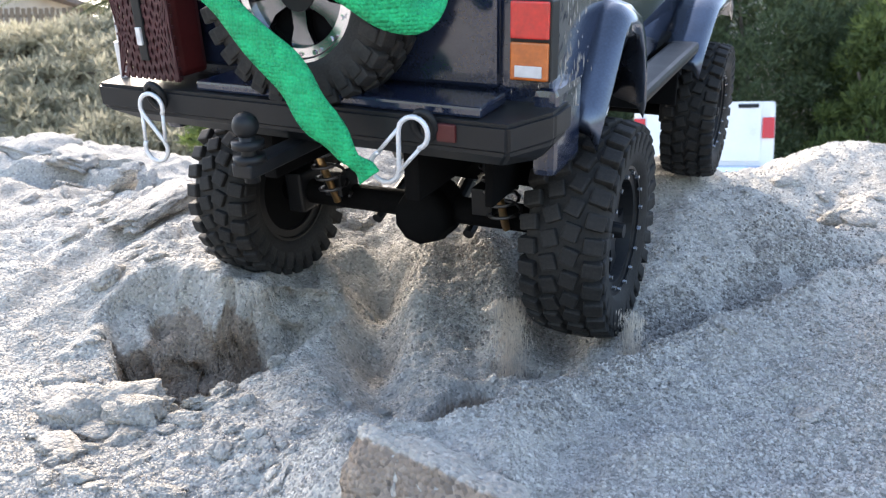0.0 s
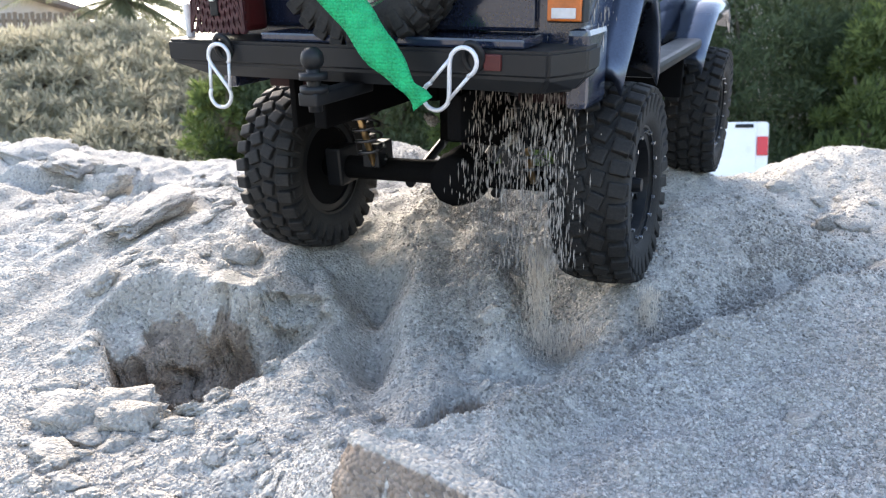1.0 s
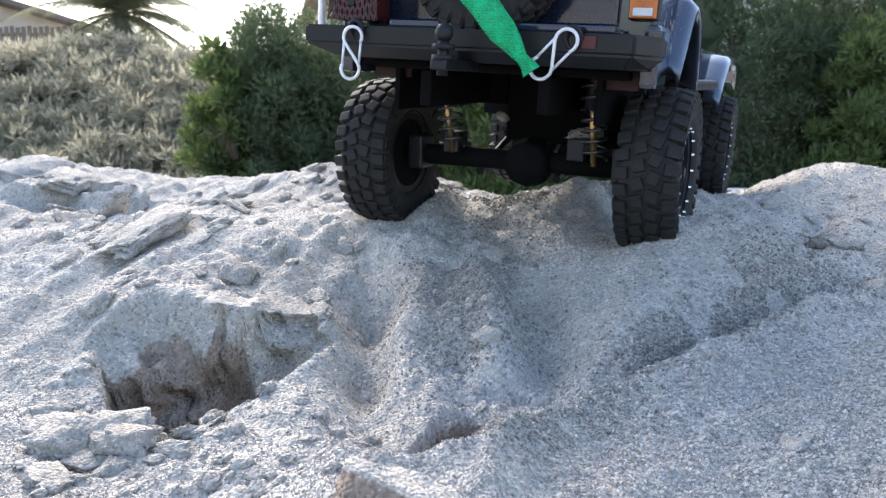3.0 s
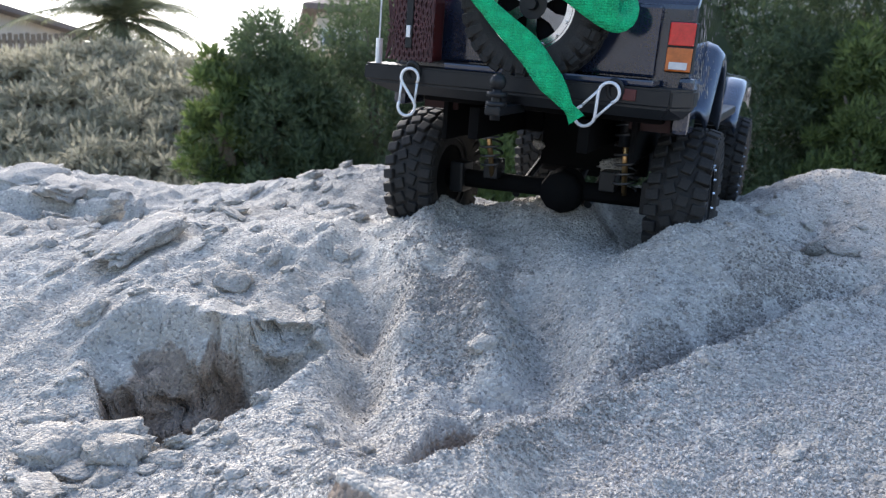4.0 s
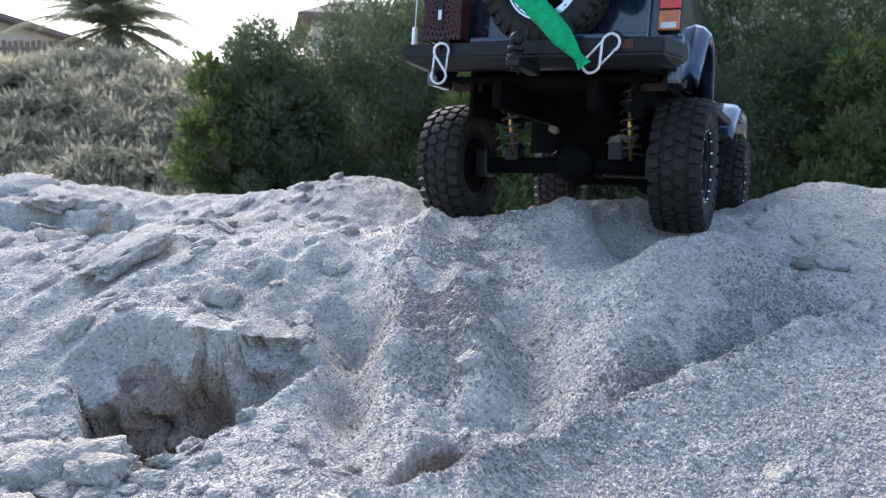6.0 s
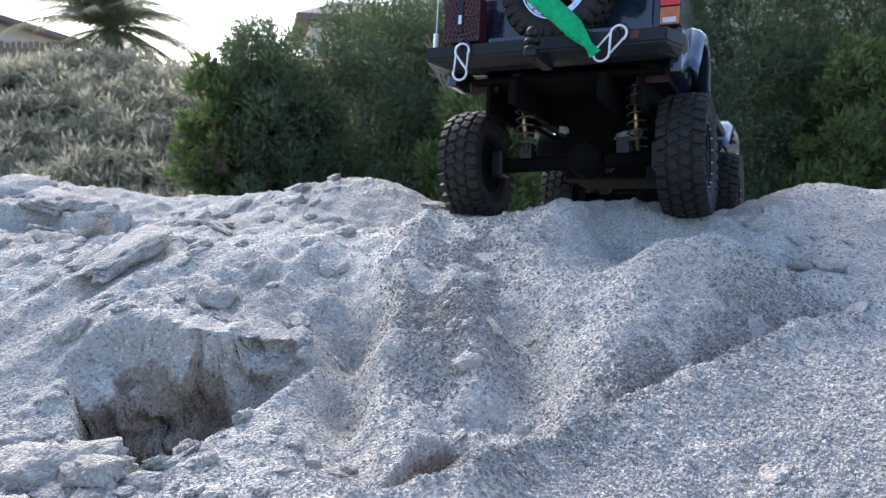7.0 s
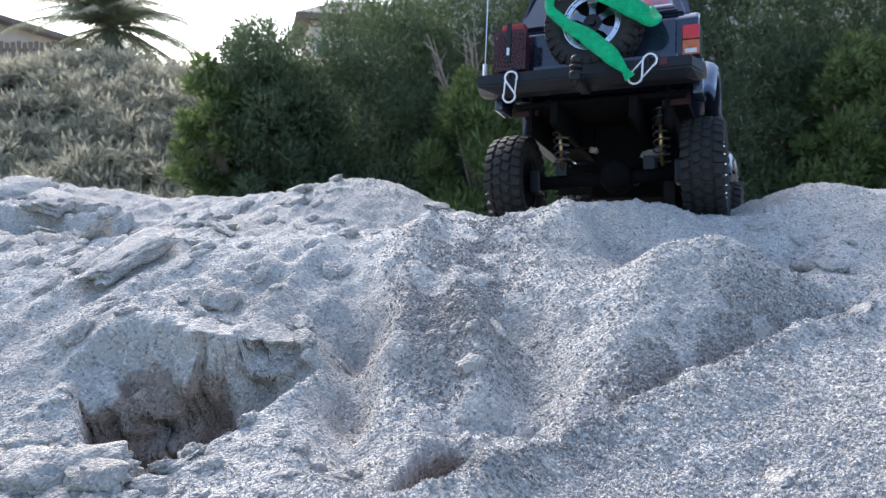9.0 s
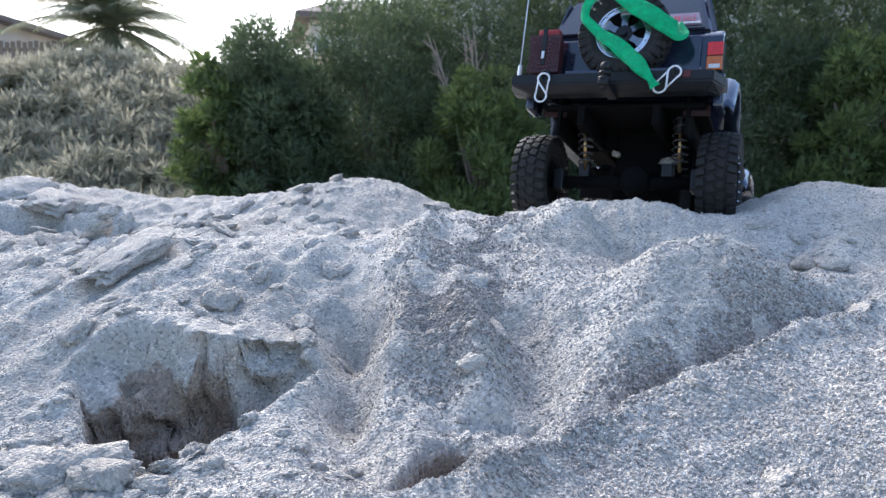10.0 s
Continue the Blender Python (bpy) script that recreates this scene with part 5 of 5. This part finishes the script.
def shrub(x, y, width, height, base=0.0, seed=0, leaf=LEAF, clumps=60, per=130, size=0.13, label="dense dark green shrub", group="shrubs", fat=1.0):
    rng = np.random.default_rng(seed)
    root = new("shrub")
    root.matrix_basis = far_pose(x, y, base)
    tagged(root, label, "shrub", group)
    cs = []
    while len(cs) < clumps:
        p = rng.uniform((-1, -1, 0.05), (1, 1, 1))
        e = np.hypot(p[0], p[1]) / (1.02 - 0.55 * max(0, p[2] - 0.45) / 0.55)
        if e < 1 and (e > 0.45 or p[2] > 0.7):
            cs.append(p * (width / 2, width / 2, height))
    cs = np.array(cs)
    rad = rng.uniform(0.07, 0.17, clumps) * min(width, height) * fat
    v, f = leaf_cloud(rng, cs, rad, per, size)
    ob = new("crown", numpy_mesh("crown", v, f, leaf))
    ob.parent = root
    bm = bmesh.new()
    for k in range(7):
        t = Vector(cs[rng.integers(len(cs))]) * 0.9
        mid = Vector((t.x * 0.35, t.y * 0.35, t.z * 0.55))
        add_path_tube(bm, [(0.04 * k - 0.1, 0, -0.2), mid, t], lambda u: 0.07 * (1 - 0.75 * u), 6)
    part("trunk", bm, BARK, root, "", True)
    return root


DARK = dict(clumps=170, per=215, size=0.075)
BEHIND = dict(clumps=120, per=130, size=0.14)
shrub(-0.4, 15.3, 4.2, 4.3, seed=51, **BEHIND)
shrub(3.4, 15.6, 5.0, 6.2, seed=52, **BEHIND)
shrub(7.8, 15.6, 6.0, 6.0, seed=53, **BEHIND)
shrub(-2.75, 12.6, 2.4, 3.3, seed=1, **DARK)
shrub(-1.2, 13.4, 3.2, 4.1, seed=2, **DARK)
shrub(-3.1, 13.6, 2.2, 3.6, seed=11, **DARK)
shrub(0.9, 14.2, 3.6, 6.0, seed=9, **DARK)
shrub(0.55, 11.6, 2.0, 2.5, seed=3, leaf=LEAF_L, clumps=90, per=220, size=0.085, label="light green leafy shrub")
shrub(2.9, 13.8, 3.6, 6.2, seed=4, **DARK)
shrub(5.0, 13.4, 3.2, 5.8, seed=5, **DARK)
shrub(7.2, 13.4, 3.4, 5.6, seed=6, **DARK)
shrub(6.3, 11.6, 1.9, 3.1, seed=7, leaf=LEAF_L, clumps=90, per=220, size=0.085, label="light green leafy shrub")
shrub(9.6, 13.8, 4.0, 5.8, seed=8, **DARK)
shrub(-3.55, 12.0, 0.9, 1.5, base=1.3, seed=31, leaf=LEAF_L, clumps=26, per=110, size=0.12, label="tuft of yellow-green shoots on the thicket")
shrub(-3.75, 12.2, 1.0, 2.6, seed=10, leaf=LEAF_L, clumps=30, per=90, size=0.13, label="slender light green shrub at the thicket's edge")
for k in range(132):
    rr = random.Random(k)
    bx, by = -17 + (k % 22) * 0.66 + rr.uniform(-0.3, 0.3), (14.4, 15.6, 16.8, 18.0, 19.2, 20.4)[k // 22] + rr.uniform(0, 1.2)
    shrub(bx, by, rr.uniform(1.9, 3.0), rr.uniform(0.6, 1.0) * (1.0, 0.9, 0.85, 0.8, 0.7, 0.5)[k // 22], base=float(hill_height(np.array(bx), np.array(by))) - 0.1, seed=20 + k, leaf=SCRUB, clumps=46, per=30, size=0.14, label="dry grey-green scrub bush on the slope", group="scrub", fat=2.2)


def dead_branches(x, y, z):
    """A spray of bare leaning branches in the thicket, down to its root."""
    root = new("dead_branches")
    root.matrix_basis = far_pose(x, y, 0)
    tagged(root, "bare grey-brown dead branches leaning in the thicket", "branches")
    rng = random.Random(21)
    for k in range(9):
        tip = Vector((-0.45 + rng.uniform(-0.25, 0.5), rng.uniform(-0.2, 0.2), z + rng.uniform(-0.3, 0.5)))
        foot = Vector((0.35 + rng.uniform(-0.15, 0.15), 0.1, -0.1))
        mid = foot.lerp(tip, 0.55) + Vector((rng.uniform(-0.08, 0.14), 0, 0.1))
        bm = add_path_tube(bmesh.new(), [foot, foot.lerp(mid, 0.5), mid, mid.lerp(tip, 0.6), tip], lambda u: 0.034 * (1 - 0.8 * u), 6)
        for i in range(5):
            p = mid.lerp(tip, 0.1 + 0.18 * i)
            add_path_tube(bm, [p, p + Vector((rng.uniform(-0.25, 0.2), 0, rng.uniform(0.05, 0.3)))], lambda u: 0.012 * (1 - 0.7 * u), 5)
        part("branch", bm, DEADWOOD, root)
    return root


dead_branches(0.42, 11.75, 2.9)


def palm(x, y, base, height):
    root = new("palm_tree")
    root.matrix_basis = far_pose(x, y, base)
    tagged(root, "tall feathery palm tree on the hilltop", "palm tree")
    bm = bmesh.new()
    add_path_tube(bm, [(0.05 * math.sin(k), 0.03 * k / 6, height * k / 12) for k in range(13)], lambda u: 0.36 - 0.10 * u + 0.03 * math.sin(60 * u), 12)
    part("trunk", bm, BARK, root, "rough palm trunk", True)
    rng = random.Random(3)
    for k in range(46):
        ang = 2 * math.pi * k / 46 + rng.uniform(-0.12, 0.12)
        lift = rng.uniform(-0.25, 1.4)
        ln = rng.uniform(2.7, 3.6)
        bm = bmesh.new()
        spine = []
        for i in range(14):
            u = i / 13
            spine.append(Vector((math.cos(ang) * ln * (u * math.cos(lift) * 0.95 + 0.12 * u * u), math.sin(ang) * ln * (u * math.cos(lift) * 0.95 + 0.12 * u * u), height + ln * (u * math.sin(lift) - 0.62 * u * u))))
        add_path_tube(bm, spine, lambda u: 0.035 * (1 - 0.8 * u), 5)
        acr = Vector((-math.sin(ang), math.cos(ang), 0))
        for i in range(40):
            u = 0.12 + 0.86 * i / 39
            j = min(int(u * 13), 12)
            p = spine[j].lerp(spine[j + 1], u * 13 - j)
            d = (spine[j + 1] - spine[j]).normalized()
            w = 0.62 * math.sin(math.pi * min(1, 0.25 + u * 0.75)) + 0.12
            for s in (-1, 1):
                tip = p + acr * s * w * 0.75 + d * w * 0.5 + Vector((0, 0, -0.42 * w + rng.uniform(-0.05, 0.05)))
                b = d * 0.03
                bm.faces.new([bm.verts.new(p - b), bm.verts.new(p + b), bm.verts.new(tip)])
        part("frond", bm, PALM, root)
    return root


palm(-10.0, 23.5, 3.2, 2.4)


def house(x, y, base, w, d, h, roof, turn, label, bars):
    root = new("house")
    root.matrix_basis = far_pose(x, y, base, turn)
    tagged(root, label, "house")
    part("wall", box(-w / 2, w / 2, 0, d, 0, h), WALLP, root)
    bm = bmesh.new()
    e = 0.5
    a = [bm.verts.new(v) for v in ((-w / 2 - e, -e, h), (w / 2 + e, -e, h), (w / 2 + e, d + e, h), (-w / 2 - e, d + e, h))]
    t = [bm.verts.new(v) for v in ((-w / 2 - e, -e, h + 0.18), (w / 2 + e, -e, h + 0.18), (w / 2 + e, d + e, h + 0.18), (-w / 2 - e, d + e, h + 0.18))]
    r = [bm.verts.new(v) for v in ((-w / 2 + roof, d / 2, h + roof), (w / 2 - roof, d / 2, h + roof))]
    bm.faces.new(a)
    for i in range(4):
        bm.faces.new((a[i], a[(i + 1) % 4], t[(i + 1) % 4], t[i]))
    bm.faces.new((t[0], t[1], r[1], r[0]))
    bm.faces.new((t[2], t[3], r[0], r[1]))
    bm.faces.new((t[1], t[2], r[1]))
    bm.faces.new((t[3], t[0], r[0]))
    part("roof", bm, ROOFT, root, "dark tiled roof")
    for k in range(bars):
        cx = -w / 2 + (k + 0.5) * w / bars
        wd = part("window", box(cx - w / bars * 0.32, cx + w / bars * 0.32, -0.06, 0.02, h * 0.45, h * 0.82), CARWHITE, root, "white window frame")
        part("glass", box(cx - w / bars * 0.26, cx + w / bars * 0.26, -0.075, -0.055, h * 0.49, h * 0.78), GLASS, wd)
    return root


house(-18.3, 25.5, 4.2, 7.0, 5.0, 2.05, 0.45, -8, "pale house with a low roof behind the palm", 4)
house(-2.6, 27.0, 3.5, 4.0, 5.0, 3.0, 1.3, 14, "pale house with dark roof above the thicket", 5)
fence = new("fence")
fence.matrix_basis = far_pose(-13.2, 22.6, 3.9)
tagged(fence, "weathered slatted wooden fence on the hilltop", "fence")
slat = mesh_of("slat", box(-0.06, 0.06, -0.015, 0.015, 0, 1.15, 0.005), WOODF)
for k in range(26):
    sl = child("slat", slat, fence)
    sl.location = (-2.0 + 0.17 * k, 0, 0.02 * (k % 3))
for z in (0.3, 0.9):
    part("rail", box(-2.1, 2.45, 0.016, 0.06, z, z + 0.09), WOODF, fence)


def pickup(x, y, turn):
    root = new("pickup_truck")
    root.matrix_basis = pose(x, y, 0, 0, 0, turn)
    tagged(root, "white pickup truck driving away down a track", "car")
    w = 0.86
    part("bed", box(-w, w, 0, 2.0, 0.62, 1.46, 0.05), CARWHITE, root, "white load bed")
    part("tailgate", box(-0.70, 0.70, -0.03, 0.02, 0.68, 1.44, 0.02), CARWHITE, root)
    part("tailgate_handle", box(0.42, 0.66, -0.05, -0.02, 1.36, 1.41, 0.01), PLASTIC, root, "black handle")
    part("rear_bumper", box(-w, w, -0.14, 0.03, 0.42, 0.62, 0.03), CHROME, root, "silver bumper")
    for s in (-1, 1):
        part("tail_light", box(s * 0.78 - 0.07, s * 0.78 + 0.07, -0.035, 0.03, 0.98, 1.24, 0.01), REDLENS, root, "red tail light")
    bm = extrude_profile([(2.0, 0.6), (4.9, 0.6), (4.9, 1.05), (3.9, 1.12), (3.3, 1.44), (2.15, 1.44), (2.0, 1.3)], -0.84, 0.84, 0.04)
    part("cab", bm, CARWHITE, root, "white cab")
    for sx in (-0.78, 0.78):
        for yy in (0.9, 4.0):
            wm = part("wheel", tube((sx - 0.1, yy, 0.36), (sx + 0.1, yy, 0.36), 0.36, n=28), RUBBER, root, "black road wheel", True)
            part("hub", tube((sx - 0.108, yy, 0.36), (sx + 0.108, yy, 0.36), 0.2, n=20), CHROME, wm, "silver hub")
    return root


ute = pickup(3.2, 9.8, -18)


# ---- motion ----
TRUCK_ROWS = [
    (0.0, -0.029, 0.457, 0.812, 26.6, 16.6, 6.5, -1.6, 0.0113), (0.5, -0.017, 0.475, 0.822, 26.4, 15.1, 6.0, -2.0, 0.0083),
    (1.0, -0.009, 0.492, 0.835, 25.9, 12.9, 5.2, -2.5, 0.0073), (1.5, 0.000, 0.507, 0.843, 25.8, 10.1, 4.5, -2.1, 0.0060),
    (2.0, 0.009, 0.525, 0.854, 25.5, 7.2, 4.6, -1.6, 0.0062), (2.5, 0.021, 0.547, 0.860, 24.2, 5.6, 4.8, -1.5, 0.0079),
    (4.0, 0.072, 0.622, 0.842, 24.6, 7.5, 7.9, -1.8, 0.0060), (4.5, 0.078, 0.641, 0.845, 26.6, 5.6, 5.9, -2.3, 0.0056),
    (5.0, 0.083, 0.650, 0.853, 26.8, 2.8, 4.5, -2.1, 0.0046), (5.5, 0.093, 0.667, 0.864, 26.6, 0.3, 3.9, -2.2, 0.0048),
    (7.0, 0.126, 0.733, 0.880, 25.8, -6.5, -0.4, -2.0, 0.0034), (7.5, 0.138, 0.755, 0.873, 25.9, -9.5, -1.8, -2.2, 0.0028),
    (8.0, 0.157, 0.792, 0.872, 24.2, -8.9, -3.8, -1.8, 0.0019), (8.5, 0.167, 0.814, 0.868, 23.8, -9.4, -3.4, -1.7, 0.0016),
    (9.0, 0.174, 0.826, 0.868, 24.3, -11.0, -2.3, -1.9, 0.0016), (9.5, 0.189, 0.858, 0.871, 24.0, -11.6, -1.2, -1.4, 0.0008),
    (10.0, 0.202, 0.876, 0.865, 25.1, -13.4, 1.8, -1.2, 0.0001),
]


def sand_fall(count, w, h, seed, fine=1.0, material=FALLING):
    rng = np.random.default_rng(seed)
    c = np.stack([rng.normal(0, w / 2.4, count), rng.normal(0, 0.006, count), rng.uniform(-h, 0, count)], -1)
    r = rng.uniform(0.00016, 0.00042, count) * fine
    ln = r * rng.uniform(1.0, 12.0, count)
    base = np.array([(1, 0, 0), (-0.5, 0.87, 0), (-0.5, -0.87, 0), (0, 0, 1), (0, 0, -1)], float)
    v = base[None] * np.stack([r, r, ln], -1)[:, None] + c[:, None]
    tri = np.array([(0, 1, 3), (1, 2, 3), (2, 0, 3), (1, 0, 4), (2, 1, 4), (0, 2, 4)])
    f = (tri[None] + 5 * np.arange(count)[:, None, None]).reshape(-1, 3)
    ob = new("falling_sand", numpy_mesh("falling_sand", v.reshape(-1, 3), f, material))
    return tagged(ob, "trickle of pale sand falling from the truck", "falling sand", kind="stuff")


# start and end of each trickle, its place under the truck
FALLS = [(sand_fall(420, 0.016, 0.085, 1), 0.036, -0.030, 0.10, 2.9), (sand_fall(620, 0.018, 0.085, 2), 0.058, -0.034, 0.25, 3.0), (sand_fall(760, 0.016, 0.085, 3), 0.076, -0.036, 0.40, 3.1), (sand_fall(1300, 0.014, 0.100, 4), 0.086, -0.088, 4.10, 5.35), (sand_fall(500, 0.012, 0.095, 5), 0.066, -0.086, 4.15, 5.2)]


# puffs of fine sand thrown down by the rear wheel: place under the truck, end
SPRAYS = [(sand_fall(5200, 0.010, 0.075, 11, 0.6, DUST), 0.072, -0.034, 0.040, 1.5), (sand_fall(2200, 0.007, 0.055, 12, 0.6, DUST), 0.132, -0.026, 0.042, 0.9), (sand_fall(2600, 0.045, 0.022, 13, 0.6, DUST), 0.095, -0.050, 0.004, 1.3)]


def truck_pose(t):
    ts = [r[0] for r in TRUCK_ROWS]
    x, y, z, yaw, pitch, roll = (float(np.interp(t, ts, [r[k] for r in TRUCK_ROWS])) for k in range(1, 7))
    return pose(x, y, z, 0, 0, -yaw) @ pose(0, 0, 0, pitch) @ pose(0, 0, 0, 0, roll)


def spin(t):
    """Degrees that the wheels have turned."""
    return 190 * min(t, 5.7) + 75 * max(0, t - 5.7)


def motions():
    walk(truck, [(t, pose(x, y, z, 0, 0, -yaw) @ pose(0, 0, 0, pitch) @ pose(0, 0, 0, 0, roll)) for t, x, y, z, yaw, pitch, roll, tilt, lift in TRUCK_ROWS])
    rows = []
    for t, x, y in ((0, 3.03, 9.8), (0.45, 3.15, 10.1), (0.9, 3.32, 10.6), (1.5, 3.78, 11.8), (2.1, 4.22, 13.2), (2.7, 4.70, 14.6), (3.8, 6.1, 18.8), (4.5, 6.3, 19.4), (10, 6.3, 19.4)):
        back, front = float(ground_height(np.array(x), np.array(y + 0.9))), float(ground_height(np.array(x), np.array(y + 4.0)))
        tip = (front - back) / 3.1
        rows.append((t, pose(x, y, back - 0.9 * tip, 0, 0, -18) @ pose(0, 0, 0, math.degrees(math.atan(tip)))))
    walk(ute, rows)
    ts = [r[0] for r in TRUCK_ROWS]
    grid = [k * 0.25 for k in range(41)]
    for sx, y, w in wheels:
        rows = []
        for t in grid:
            tilt = float(np.interp(t, ts, [r[7] for r in TRUCK_ROWS])) if y == 0 else 0.0
            lift = float(np.interp(t, ts, [r[8] for r in TRUCK_ROWS])) if y == 0 else 0.0
            a = radians(tilt)
            rows.append((t, pose(sx * TRACK / 2 * math.cos(a), y, HUB_Z + lift - sx * TRACK / 2 * math.sin(a)) @ pose(0, 0, 0, 0, tilt) @ pose(0, 0, 0, -spin(t) - 40 * (sx + y))))
        walk(w, rows)
    for ob, x, y, t0, t1 in FALLS:
        rows = []
        for t in sorted({0.0, t0, t0 + 0.3, t1 - 0.5, t1, 10.0} | {k * 0.5 for k in range(21)}):
            out = float(np.interp(t, [t0, t0 + 0.3, t1 - 0.5, t1], [0.0, 0.115, 0.135, 0.26]))
            place = truck_pose(min(t, t1)) @ Vector((x, y + (0.06 if out == 0.0 else 0.0), 0.245))
            rows.append((t, pose(place.x, place.y, place.z - out)))
        walk(ob, rows)
    for ob, x, y, z, t1 in SPRAYS:
        rows = []
        for t in sorted({t1, t1 + 0.5, 10.0} | {k * 0.5 for k in range(21)}):
            place = truck_pose(min(t, t1)) @ Vector((x, y, z))
            rows.append((t, pose(place.x, place.y, place.z - 0.14 * float(ease((t - t1) / 0.5)))))
        walk(ob, rows)
    for y, a in axles:
        walk(a, [(t, pose(0, y, HUB_Z + (lift if y == 0 else 0)) @ pose(0, 0, 0, 0, tilt if y == 0 else 0)) for t, _, _, _, _, _, _, tilt, lift in TRUCK_ROWS])


motions()
